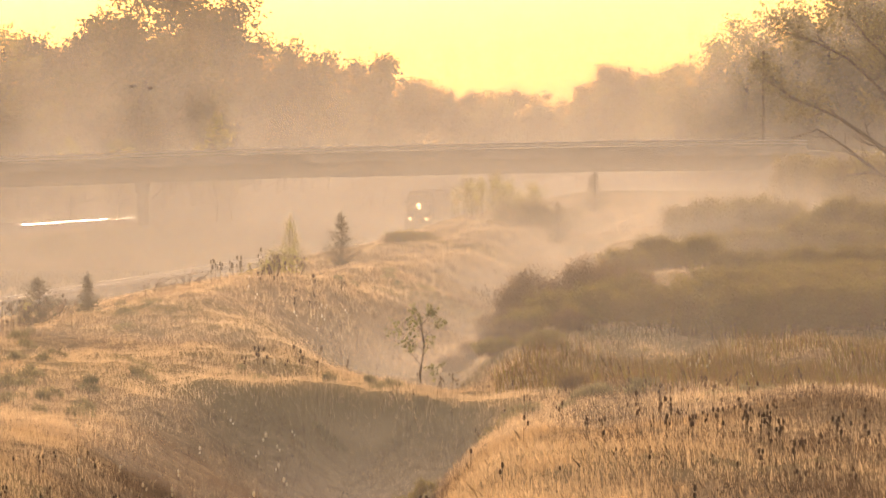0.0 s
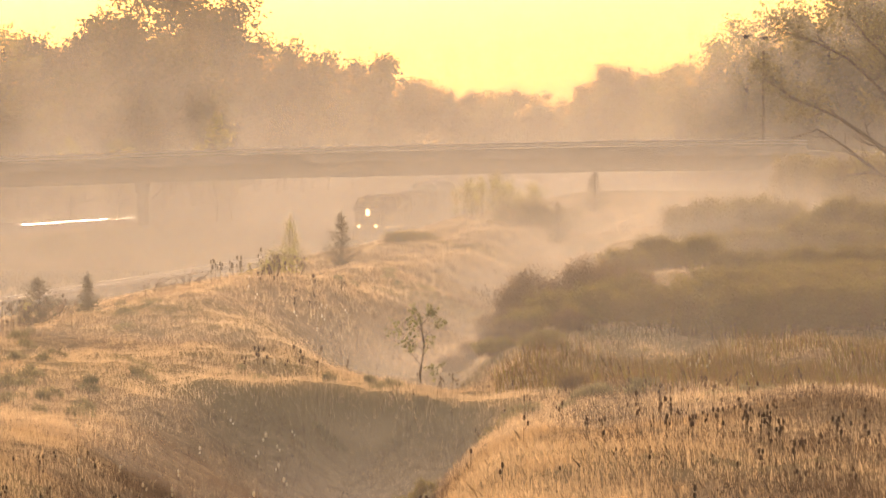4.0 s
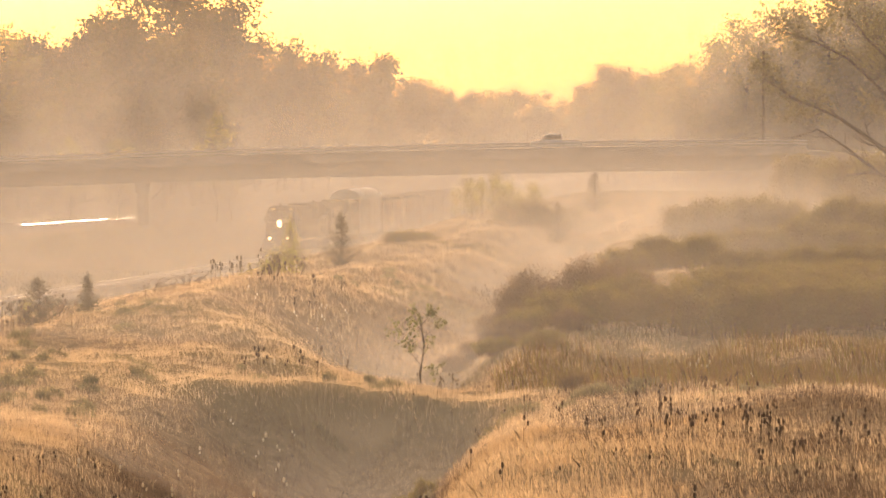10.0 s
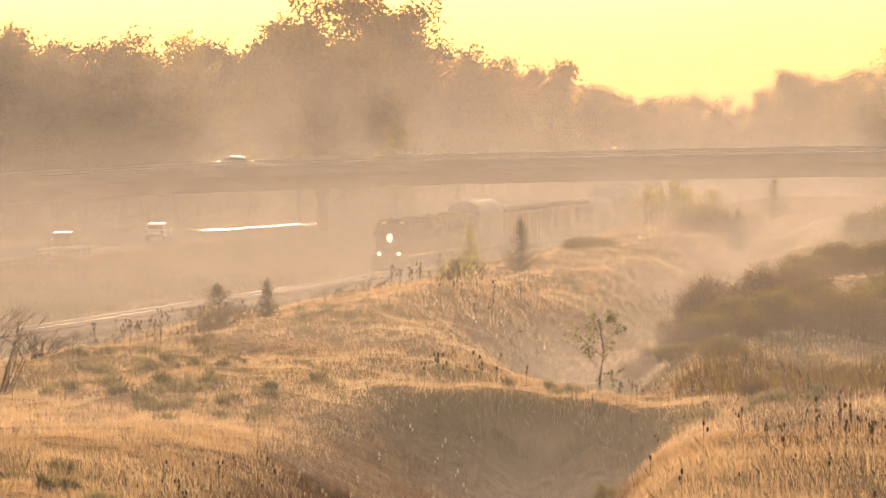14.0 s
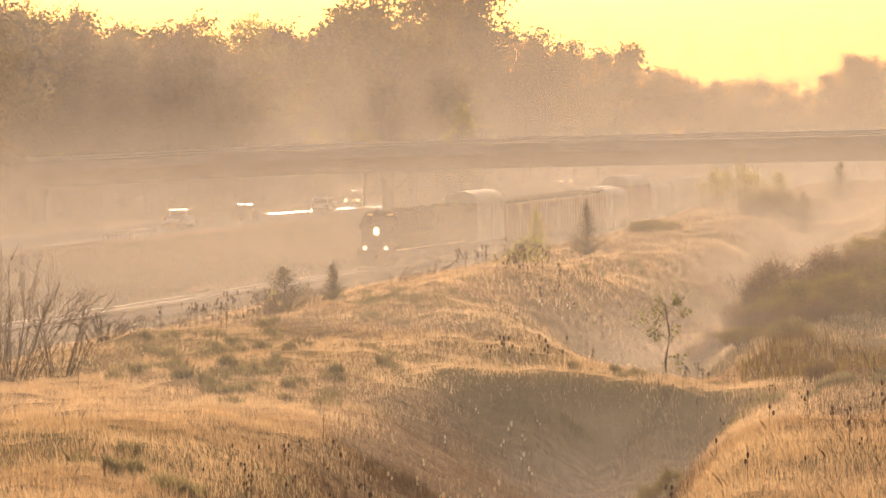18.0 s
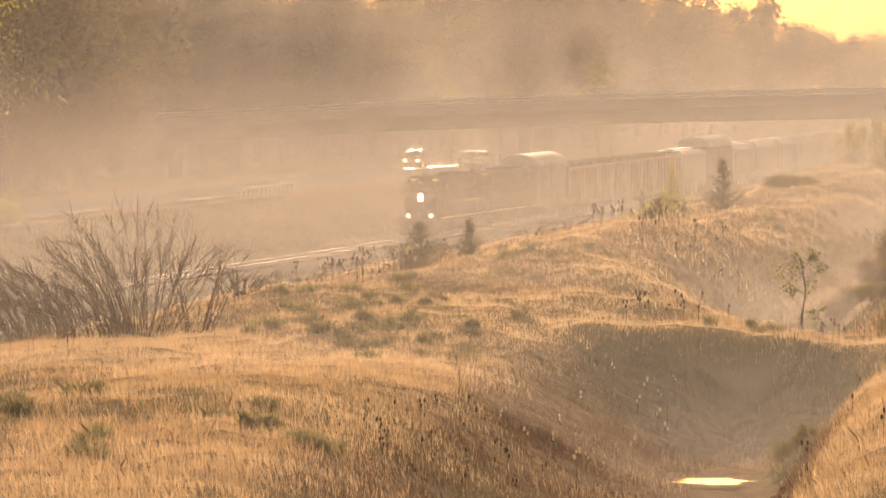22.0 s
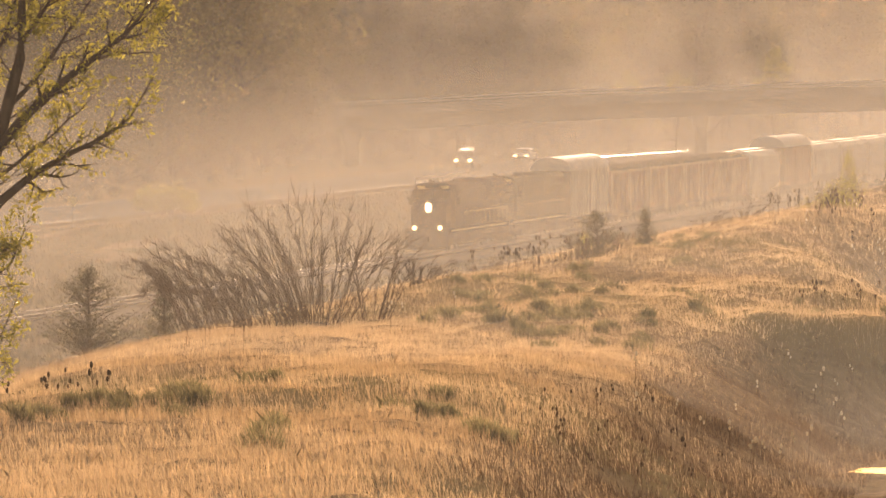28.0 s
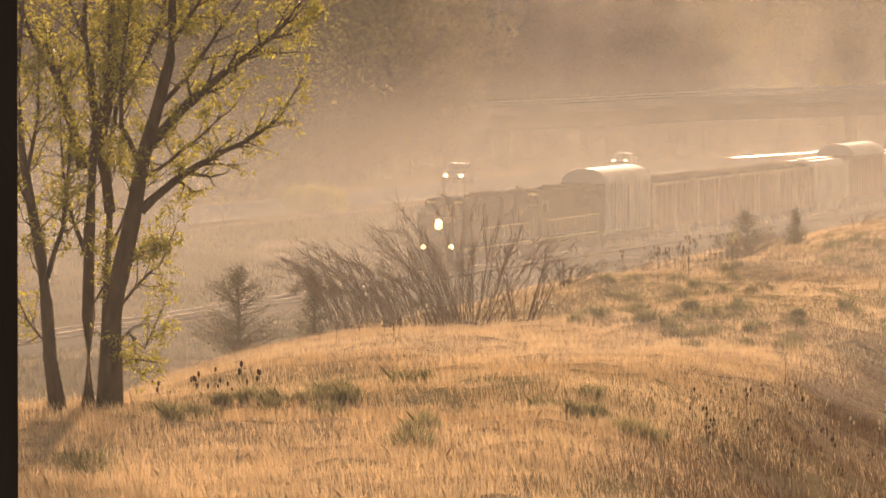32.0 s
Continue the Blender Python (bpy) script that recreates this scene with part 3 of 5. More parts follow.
    for s in (-1, 1):
        d = part("ditch_light", Geo().box((s * 0.88, 10.5, 1.62), (0.4, 0.24, 0.42), 0, 0.06), LOCO_DARK, e)
        part("lamp", Geo().tube((s * 0.88, 10.62, 1.63), (s * 0.88, 10.67, 1.63), 0.16, 0.16, 16), lit, d)
    return e


def boxcar(mat, length=15.6):
    """High-cube car with a rounded roof."""
    c = new("boxcar")
    h = length / 2
    part("body", Geo().box((0, 0, 2.85), (3.05, length, 3.5)), mat, c)
    arc = [(1.58 * math.cos(a), 4.62 + 0.98 * math.sin(a)) for a in np.linspace(0, math.pi, 13)]
    part("roof", Geo().prism(arc, -h - 0.05, h + 0.05), ROOF_WHITE, c, "pale rounded metal roof")
    for y in np.arange(-h + 0.6, h, 1.45):
        g2 = [(r * 1.6 * math.cos(a), 4.62 + r * 1.0 * math.sin(a)) for r, aa in ((1.0, np.linspace(0, math.pi, 13)),) for a in aa]
        part("roof_rib", Geo().prism(g2, y - 0.05, y + 0.05), ROOF_WHITE, c)
    for s in (-1, 1):
        for y in np.arange(-h + 0.5, h, 1.2):
            if abs(y) > 1.7:
                part("side_post", Geo().box((s * 1.55, y, 2.9), (0.07, 0.12, 3.3)), mat, c)
        d = part("door", Geo().box((s * 1.57, 0, 2.9), (0.08, 3.1, 3.2)), mat, c)
        part("door_bar", Geo().box((s * 1.63, 0.6, 2.9), (0.05, 0.08, 3.0)), LOCO_DARK, d)
        part("side_sill", Geo().box((s * 1.5, 0, 1.02), (0.1, length * 0.96, 0.34)), LOCO_DARK, c)
        g = Geo()
        for z in np.arange(1.35, 4.5, 0.42):
            g.box((0, s * (h + 0.03), z), (2.85, 0.09, 0.2), 0, 0.03)
        part("end_corrugation", g, BOX_END, c, "brown corrugated end")
        part("end_wall", Geo().box((0, s * (h + 0.015), 2.85), (3.0, 0.05, 3.42)), BOX_END, c, "brown end wall")
        g = Geo().tube((1.3, s * (h + 0.1), 1.0), (1.3, s * (h + 0.1), 4.4), 0.02, 0.02, 5).tube((0.9, s * (h + 0.1), 1.0), (0.9, s * (h + 0.1), 4.4), 0.02, 0.02, 5)
        for z in np.arange(1.2, 4.4, 0.4):
            g.tube((0.9, s * (h + 0.1), z), (1.3, s * (h + 0.1), z), 0.015, 0.015, 4)
        part("ladder", g, STEEL, c)
        part("coupler", Geo().box((0, s * (h + 0.5), 0.9), (0.3, 1.0, 0.3)), LOCO_DARK, c)
        bogie(c, s * (h - 2.2), 2)
    part("underframe", Geo().box((0, 0, 0.95), (0.6, length, 0.3)), LOCO_DARK, c)
    return c


def open_hopper(length=15.6):
    """Rust-brown open car with pale vertical posts."""
    c = new("hopper_car")
    h = length / 2
    part("body", Geo().side([(-h, 4.15), (h, 4.15), (h, 3.1), (h - 2.2, 1.35), (h - 2.2, 1.0), (-h + 2.2, 1.0), (-h + 2.2, 1.35), (-h, 3.1)], -1.46, 1.46), RUST, c)
    part("load", Geo().side([(-h + 0.2, 4.1), (h - 0.2, 4.1), (h - 1.8, 4.5), (2, 4.32), (0, 4.55), (-2.4, 4.38), (-h + 1.8, 4.52)], -1.3, 1.3), COAL, c, "dark heaped load")
    for s in (-1, 1):
        part("top_rail", Geo().box((s * 1.5, 0, 4.14), (0.14, length, 0.16)), RIB, c)
        part("side_sill", Geo().box((s * 1.48, 0, 1.1), (0.1, length, 0.3)), RUST, c)
        part("end_rail", Geo().box((0, s * h, 4.1), (2.9, 0.14, 0.2)), RUST, c)
        for y in np.linspace(-h + 0.1, h - 0.1, 9):
            main = abs(y) < 0.5 or abs(y) > h - 0.5
            part("side_post", Geo().box((s * 1.54, y, 2.6), (0.16 if main else 0.08, 0.3 if main else 0.12, 3.0)), RIB if main else RUST, c)
        part("coupler", Geo().box((0, s * (h + 0.35), 0.9), (0.3, 0.8, 0.3)), LOCO_DARK, c)
        bogie(c, s * (h - 1.6), 2)
        part("ladder", Geo().box((1.2, s * (h + 0.05), 2.4), (0.4, 0.05, 2.4)), RUST, c)
    return c


def covered_hopper(length=16.6):
    c = new("covered_hopper")
    h = length / 2
    body = [(-1.56, 1.9), (-1.2, 1.2), (1.2, 1.2), (1.56, 1.9), (1.6, 3.2), (1.5, 4.1), (1.0, 4.55), (-1.0, 4.55), (-1.5, 4.1), (-1.6, 3.2)]
    part("body", Geo().prism(body, -h + 1.3, h - 1.3), PALE_CAR, c)
    part("roof_hatch", Geo().box((0, 0, 4.62), (0.8, length - 4, 0.14), 0, 0.05), PALE_CAR, c)
    for s in (-1, 1):
        part("end_slope", Geo().side([(s * (h - 1.3), 4.3), (s * (h - 1.3), 1.3), (s * (h - 1.0), 1.3), (s * (h - 0.15), 4.3)][::s], -1.45, 1.45), PALE_CAR, c)
        part("end_platform", Geo().box((0, s * (h - 0.6), 1.1), (2.8, 1.4, 0.2)), LOCO_DARK, c)
        part("ladder", Geo().box((1.2, s * (h - 0.1), 2.6), (0.4, 0.05, 2.9)), STEEL, c)
        part("coupler", Geo().box((0, s * (h + 0.35), 0.9), (0.3, 0.8, 0.3)), LOCO_DARK, c)
        bogie(c, s * (h - 1.6), 2)
        for y in np.linspace(-h + 1.6, h - 1.6, 12):
            part("side_post", Geo().box((s * 1.6, y, 2.9), (0.06, 0.1, 2.2)), PALE_CAR, c)
    for y in (-4.2, -1.4, 1.4, 4.2):
        part("hopper_bay", Geo().side([(y - 1.3, 1.3), (y + 1.3, 1.3), (y + 0.4, 0.45), (y - 0.4, 0.45)], -1.1, 1.1), PALE_CAR, c)
    return c


TRAIN = []     # thing, metres from the front of the first engine to its middle


def make_train():
    e = tagged(locomotive(True, LOCO), "dark six-axle diesel locomotive with headlight and ditch lights burning", "locomotive", "engines of the freight train")
    TRAIN.append((e, 10.9))
    TRAIN.append((tagged(locomotive(False, LOCO_OLIVE), "faded olive trailing diesel locomotive with unlit lamps", "locomotive", "engines of the freight train"), 33.1))
    TRAIN.append((tagged(boxcar(BOXCAR), "tan high-cube boxcar with a pale rounded roof", "boxcar"), 53.3))
    at = 53.3 + 16.9
    first = None
    for i in range(4):
        c = first and copy_thing(first, pose(0, 0, 0)) or open_hopper()
        first = first or tagged(c, "rust-brown open hopper car with pale side posts", "hopper car", "open hopper cars of the freight train")
        TRAIN.append((c, at))
        at += 16.7
    pale = tagged(covered_hopper(), "pale grey covered hopper car with sloping ends", "hopper car", "covered hopper cars of the freight train")
    TRAIN.append((pale, at + 0.8))
    at += 18.2
    TRAIN.append((tagged(boxcar(RUST), "brown boxcar with a pale rounded roof", "boxcar"), at + 0.4))
    at += 18.0
    for i in range(6):
        TRAIN.append((copy_thing(pale, pose(0, 0, 0)), at))
        at += 17.6


make_train()


# ---- road vehicles ----
def road_vehicle(kind, paint, lamps):
    """A car, a van or a pickup; it faces +y, wheels on z = 0."""
    v = new(kind)
    if kind == "pickup_truck":
        low = [(-2.8, 0.45), (-2.85, 1.08), (0.1, 1.12), (1.5, 1.12), (2.6, 1.0), (2.8, 0.75), (2.75, 0.42)]
        cab = [(-0.75, 1.12), (-0.65, 1.75), (-0.4, 1.86), (0.75, 1.86), (1.0, 1.78), (1.65, 1.14)]
        half, wheels, r = 0.98, (-1.75, 1.8), 0.39
    elif kind == "suv":
        low = [(-2.35, 0.4), (-2.4, 1.05), (0.2, 1.1), (1.3, 1.08), (2.2, 0.95), (2.4, 0.7), (2.35, 0.38)]
        cab = [(-2.3, 1.05), (-2.05, 1.6), (-1.8, 1.74), (0.1, 1.76), (0.45, 1.66), (1.25, 1.08)]
        half, wheels, r = 0.94, (-1.4, 1.45), 0.36
    else:
        low = [(-2.3, 0.36), (-2.35, 0.9), (-1.7, 0.98), (0.9, 0.96), (2.1, 0.82), (2.35, 0.6), (2.3, 0.32)]
        cab = [(-1.9, 0.96), (-1.25, 1.36), (-0.9, 1.45), (0.05, 1.46), (0.35, 1.4), (1.2, 0.95)]
        half, wheels, r = 0.9, (-1.35, 1.4), 0.32
    body = part("body", Geo().side(low, -half, half), paint, v)
    k = len(cab)
    g = Geo()
    g.v = [(s * (half - 0.04 - 0.2 * (z - cab[0][1])), y, z) for s in (-1, 1) for y, z in cab]
    g.f = [tuple(range(k))[::-1], tuple(range(k, 2 * k))] + [(i, (i + 1) % k, k + (i + 1) % k, k + i) for i in range(k)]
    c = part("cabin", g, paint, v)
    mid = [(y * 0.9 + 0.0, cab[0][1] + 0.1 + (z - cab[0][1]) * 0.72) for y, z in cab]
    for s in (-1, 1):
        part("side_window", Geo().side(mid, s * (half - 0.06), s * (half - 0.045)), GLASS, c)
    (ya, za), (yb, zb) = cab[-1], cab[-2]
    w = half * 0.8
    part("windscreen", Geo().add([(-w, ya - 0.06, za + 0.1), (w, ya - 0.06, za + 0.1), (w * 0.92, yb + 0.05, zb - 0.04), (-w * 0.92, yb + 0.05, zb - 0.04),
                                  (-w, ya + 0.02, za + 0.1), (w, ya + 0.02, za + 0.1), (w * 0.92, yb + 0.1, zb - 0.02), (-w * 0.92, yb + 0.1, zb - 0.02)],
                                 [(0, 1, 2, 3), (4, 5, 6, 7), (0, 1, 5, 4), (1, 2, 6, 5), (2, 3, 7, 6), (3, 0, 4, 7)]), GLASS, c)
    (ya, za), (yb, zb) = cab[0], cab[1]
    part("rear_window", Geo().add([(-w, ya + 0.0, za + 0.1), (w, ya, za + 0.1), (w * 0.92, yb - 0.04, zb - 0.05), (-w * 0.92, yb - 0.04, zb - 0.05),
                                   (-w, ya + 0.06, za + 0.1), (w, ya + 0.06, za + 0.1), (w * 0.92, yb, zb - 0.05), (-w * 0.92, yb, zb - 0.05)],
                                  [(0, 1, 2, 3), (4, 5, 6, 7), (0, 1, 5, 4), (1, 2, 6, 5), (2, 3, 7, 6), (3, 0, 4, 7)]), GLASS, c)
    for s in (-1, 1):
        for y in wheels:
            wh = part("wheel", Geo().tube((s * (half - 0.02), y, r), (s * (half - 0.26), y, r), r, r, 18), TYRE, v)
            part("rim", Geo().tube((s * (half - 0.0), y, r), (s * (half - 0.05), y, r), r * 0.6, r * 0.6, 12), RIM, wh)
        part("headlight", Geo().ball((s * (half - 0.26), low[-2][0] - 0.05, low[-2][1] + 0.02), (0.24, 0.1, 0.16)), CAR_BEAM if lamps else RIM, v)
        part("tail_light", Geo().box((s * (half - 0.14), low[1][0] + 0.02, low[1][1] - 0.15), (0.16, 0.08, 0.24), 0, 0.03), TAIL, v)
        part("mirror", Geo().box((s * (half + 0.08), cab[-1][0] - 0.35, cab[-1][1] + 0.1), (0.2, 0.1, 0.14), 0, 0.03), paint, v)
    part("front_bumper", Geo().box((0, low[-1][0] + 0.06, 0.5), (half * 1.9, 0.16, 0.22), 0, 0.06), LOCO_DARK, v)
    part("rear_bumper", Geo().box((0, low[0][0] - 0.06, 0.5), (half * 1.9, 0.16, 0.22), 0, 0.06), LOCO_DARK, v)
    if kind == "pickup_truck":
        part("load_bed", Geo().box((0, -1.75, 1.09), (half * 1.7, 1.9, 0.08)), LOCO_DARK, v)
    return v


BRIDGE_CARS = [(tagged(road_vehicle("pickup_truck", CAR_WHITE, False), "white pickup truck crossing the overpass", "pickup truck"), 9.5, 26.0, -27.2),
               (tagged(road_vehicle("saloon_car", CAR_PALE, False), "silver saloon car crossing the overpass", "car"), 13.0, -13.7, -29.3)]
ROAD_CARS = [
    (tagged(road_vehicle("suv", CAR_WHITE, False), "white suv driving away along the highway", "suv"), -1, -3.4,
     [(0, 410), (8, 590), (10, 640), (12, 704), (13, 720), (14, 732), (16.5, 767), (18, 789), (20, 807), (24, 870), (32, 960)]),
    (tagged(road_vehicle("suv", CAR_DARK, False), "dark suv driving away along the highway", "suv"), -1, -3.4,
     [(0, 400), (8, 550), (10, 600), (13, 672), (14, 685), (16.5, 723), (18, 744), (19.5, 768), (21, 789), (24, 840), (32, 950)]),
    (tagged(road_vehicle("pickup_truck", CAR_WHITE, True), "white pickup truck on the highway catching the sun", "pickup truck"), -1, -3.4,
     [(0, 300), (12, 560), (16, 660), (17, 682), (18, 708), (19, 734), (20, 754), (21, 769), (23, 830), (32, 980)]),
    (tagged(road_vehicle("pickup_truck", CAR_SILVER, True), "silver pickup truck approaching with its headlights on", "pickup truck"), 1, 3.4,
     [(0, 1250), (16, 930), (19, 821), (21.5, 802), (22, 800), (23, 790), (24, 777), (25, 765), (28, 731), (30, 697), (31.9, 660), (32, 658)]),
    (tagged(road_vehicle("saloon_car", CAR_WHITE, True), "pale car approaching with its headlights on", "car"), 1, 3.4,
     [(0, 1300), (20, 930), (22, 842), (23, 829), (24, 811), (25, 795), (28, 761), (30, 746), (32, 734)])]


# ---- trees ----
def grow(g, p, d, length, r, level, rng, tips, bend=0.25, split=(3, 4), up=0.15, sides=6, finest=0):
    """One limb and what grows from it. tips gathers the ends of the twigs."""
    pts, rad = [Vector(p)], [r]
    d = Vector(d).normalized()
    steps = 4 if level > 1 else 3
    for i in range(steps):
        d = (d + Vector(rng.normal(0, bend, 3)) + Vector((0, 0, up))).normalized()
        pts.append(pts[-1] + d * length / steps)
        rad.append(r * (1 - 0.55 * (i + 1) / steps))
    if level >= finest:
        g.chain(pts, rad, max(3, sides))
    if level == 0:
        tips.extend(pts[1:])
        return
    for k in range(int(rng.integers(split[0], split[1] + 1))):
        f = rng.uniform(0.35, 1.0)
        i = min(int(f * steps), steps - 1)
        q = pts[i].lerp(pts[i + 1], f * steps - i)
        side = Vector(rng.normal(0, 1, 3))
        side = (side - d * side.dot(d)).normalized()
        nd = (d * rng.uniform(0.4, 0.9) + side * rng.uniform(0.6, 1.0)).normalized()
        grow(g, q, nd, length * rng.uniform(0.5, 0.75), rad[i] * 0.6, level - 1, rng, tips, bend, split, up, sides - 1, finest)
    grow(g, pts[-1], d, length * 0.6, rad[-1], level - 1, rng, tips, bend, split, up, sides - 1, finest)


def limb(g, line, r0, r1, rng, tips, twigs=9, reach=0.6, level=1, sides=6):
    """A long limb through given points, with side twigs."""
    pts = [Vector(p) for p in line]
    k = len(pts) - 1
    fine = []
    for i in range(k):
        for s in (0.0, 0.5):
            fine.append(pts[i].lerp(pts[i + 1], s) + Vector(rng.normal(0, 0.02 * reach, 3)))
    fine.append(pts[-1])
    n = len(fine) - 1
    g.chain(fine, [r0 + (r1 - r0) * i / n for i in range(n + 1)], sides)
    for j in range(twigs):
        f = 0.2 + 0.8 * (j + rng.uniform(0, 0.9)) / twigs
        i = min(int(f * n), n - 1)
        q = fine[i].lerp(fine[i + 1], f * n - i)
        d = (fine[i + 1] - fine[i]).normalized()
        side = Vector((rng.normal(0, 0.5), rng.normal(0, 0.5), (1 if j % 2 else -0.6) * rng.uniform(0.4, 1.0)))
        grow(g, q, d * 0.8 + side, reach * rng.uniform(0.6, 1.2), (r0 + (r1 - r0) * f) * 0.5, level, rng, tips, 0.22, (2, 3), 0.08, 4)
    tips.extend(fine[-2:])


def broad_tree(name, seed, height, thick, leaf, mat, lean=0.0, spread_=0.5, low=0.25, limbs=7, levels=2, hearts=900):
    """A woodland tree: tapered trunk, limbs, and a ragged crown of leaf clumps."""
    rng = np.random.default_rng(seed)
    t = new(name)
    h = height
    pts = [Vector((0, 0, -0.6))]
    for i in range(1, 6):
        pts.append(Vector((rng.normal(0, 0.02) * h + lean * h * i / 5, rng.normal(0, 0.02) * h, h * 0.8 * i / 5)))
    rad = [h * 0.022, h * 0.018, h * 0.015, h * 0.011, h * 0.007, h * 0.003]
    part("trunk", Geo().chain(pts, rad, 8), BARK, t, smooth=True)
    g, tips = Geo(), []
    for k in range(limbs):
        f = low + (0.97 - low) * (k + rng.uniform(0, 0.8)) / limbs
        i = min(int(f * 5), 4)
        q = pts[i].lerp(pts[i + 1], f * 5 - i)
        a = k * 2.4 + rng.uniform(-0.5, 0.5)
        out = 1 - 0.55 * f
        d = Vector((math.cos(a), math.sin(a), 0.35 + 0.8 * f))
        grow(g, q, d, h * 0.3 * out * rng.uniform(0.75, 1.25) * spread_ * 2, rad[i] * 0.5, levels, rng, tips, 0.22, (2, 3), 0.12, 4, 1)
    part("limbs", g, BARK, t)
    c = np.array([tuple(p) for p in tips])
    high = np.clip((c[:, 2] / h - 0.1) / 0.45, 0.12, 1.0)
    pick = rng.choice(len(c), thick, p=high / high.sum())
    heart = c[rng.choice(len(c), hearts, p=high / high.sum())] * [0.74, 0.74, 0.9]
    fine = flakes(c[pick], leaf, rng, leaf * 2.1)
    full = flakes(heart, leaf * 1.4, rng, leaf * 4)
    part("crown", mesh_np("crown", np.concatenate([fine, full]), 3, mat), mat, t)
    t["tall"] = float(np.percentile(c[:, 2], 99)) + leaf
    return t


def turned(x, y, z, rz, s, sz=None):
    return pose(x, y, z, 0, 0, rz) @ Matrix.Diagonal((s, s, sz or s, 1))


def woods():
    rng = np.random.default_rng(11)
    kinds = []
    for i in range(8):
        low = (0.08, 0.12, 0.05, 0.25, 0.1, 0.15, 0.05, 0.1)[i]
        mat = LEAF_FAR if i < 5 else LEAF_YELLOW if i == 5 else LEAF_LIGHT
        t = broad_tree("tree", 40 + i, 20.0, (4400, 4100, 4500, 2300, 4200, 2000, 3800, 3500)[i], (0.23, 0.225, 0.23, 0.185, 0.23, 0.2, 0.2, 0.19)[i], mat, rng.uniform(-0.03, 0.03), (0.5, 0.42, 0.55, 0.4, 0.5, 0.38, 0.48, 0.42)[i], low, 8, 3, (700, 600, 700, 200, 700, 150, 400, 300)[i])
        tagged(t, ("tall woodland tree with a ragged brownish-green spring crown", "slender woodland tree with thin spring leaf")[i in (3, 5)], "tree", "woods behind the overpass")
        kinds.append([t, False])

    brush = broad_tree("tree", 49, 20.0, 4200, 0.3, LEAF_FAR, 0.0, 0.8, 0.0, 14, 2, 500)
    tagged(brush, "low dense brush along the edge of the woods", "tree", "woods behind the overpass")
    kinds.append([brush, False])

    def put(i, x, y, h):
        t, used = kinds[i]
        m = turned(x, y, float(land(x, y)) - 0.2, rng.uniform(0, 360), h / t["tall"] * rng.uniform(0.95, 1.2), h / t["tall"])
        if used:
            again(t, m)
        else:
            t.matrix_basis = m
            kinds[i][1] = True

    # height of the tree tops along the woods, by bearing
    bear = np.array([-1700, -900, -560, -499, -399, -279, -180, -50, 70, 150, 200, 250, 330, 430, 500, 560, 610, 660, 740, 820, 900, 980, 1020, 1045, 1100, 1160, 1185, 1230, 1260, 1380, 1480, 1600, 1900])
    rise = np.array([190, 185, 150, 150, 150, 140, 95, 120, 88, 118, 165, 196, 184, 158, 118, 66, 46, 78, 40, 28, 20, 14, -14, 35, 66, 50, 40, 68, 80, 112, 160, 200, 210]) - np.where((bear > 690) & (bear < 1170), 24, 8)
    far = np.array([600, 655, 735, 775, 862, 870, 880, 890, 900, 905, 905, 905, 910, 915, 925, 945, 965, 970, 980, 990, 1010, 1030, 1080, 1080, 1060, 1060, 900, 880, 872, 868, 866, 864, 860])
    for row, (step, back, share) in enumerate(((50, 0, 1.0), (56, 22, 0.97), (50, -16, 0.4), (52, 45, 0.8), (60, 175, 1.0), (60, 205, 0.96), (60, 230, 0.6))):
        b = -1680.0
        while b < 1880:
            b += step * rng.uniform(0.7, 1.3)
            d = float(np.interp(b, bear, far)) + back + rng.uniform(-8, 8)
            top = 15.5 + float(np.interp(b, bear, rise)) / 12818 * d
            h = top * share * rng.uniform(0.91, 1.05)
            if share < 0.5:
                h = max(5.0, h)
            x = (b - 784) / 12818 * d
            # a clearing lets the sun down onto the highway: the trees there stand farther back
            lit = (x + 143.4 + 0.061 * d) / 0.186
            if 772 < lit < 858 and 0.145 * (d - lit) < h + 1:
                d = 1030 + back * 0.5 + rng.uniform(-10, 10)
                x = (b - 784) / 12818 * d
                h = (15.5 + float(np.interp(b, bear, rise)) / 12818 * d) * share * rng.uniform(0.91, 1.05)
            if abs(x - track_x(d)) < 6 or abs(x - road_x(d)) < 11 or h < 4:
                continue
            if (b < -1360 or b > 1660) and (row > 0 or rng.random() < 0.5):
                continue
            if back > 150 and not (300 < b < 690 or 960 < b < 1180):
                continue
            light = rng.random() < (0.95 if b > 1165 else 0.08)
            put(7 if share < 0.7 and b > 1165 else 8 if share < 0.7 else int(rng.integers(6, 8)) if light else int(rng.choice(6, p=[0.21, 0.19, 0.2, 0.18, 0.19, 0.03])), x, d, h)
    # a yellow-leaved tree just behind the overpass
    put(5, -26.0, 832, 12.4)
    put(5, -24.5, 836, 7.5)
    put(5, -37.5, 838, 9.5)
    put(5, -43.5, 845, 9.6)


woods()


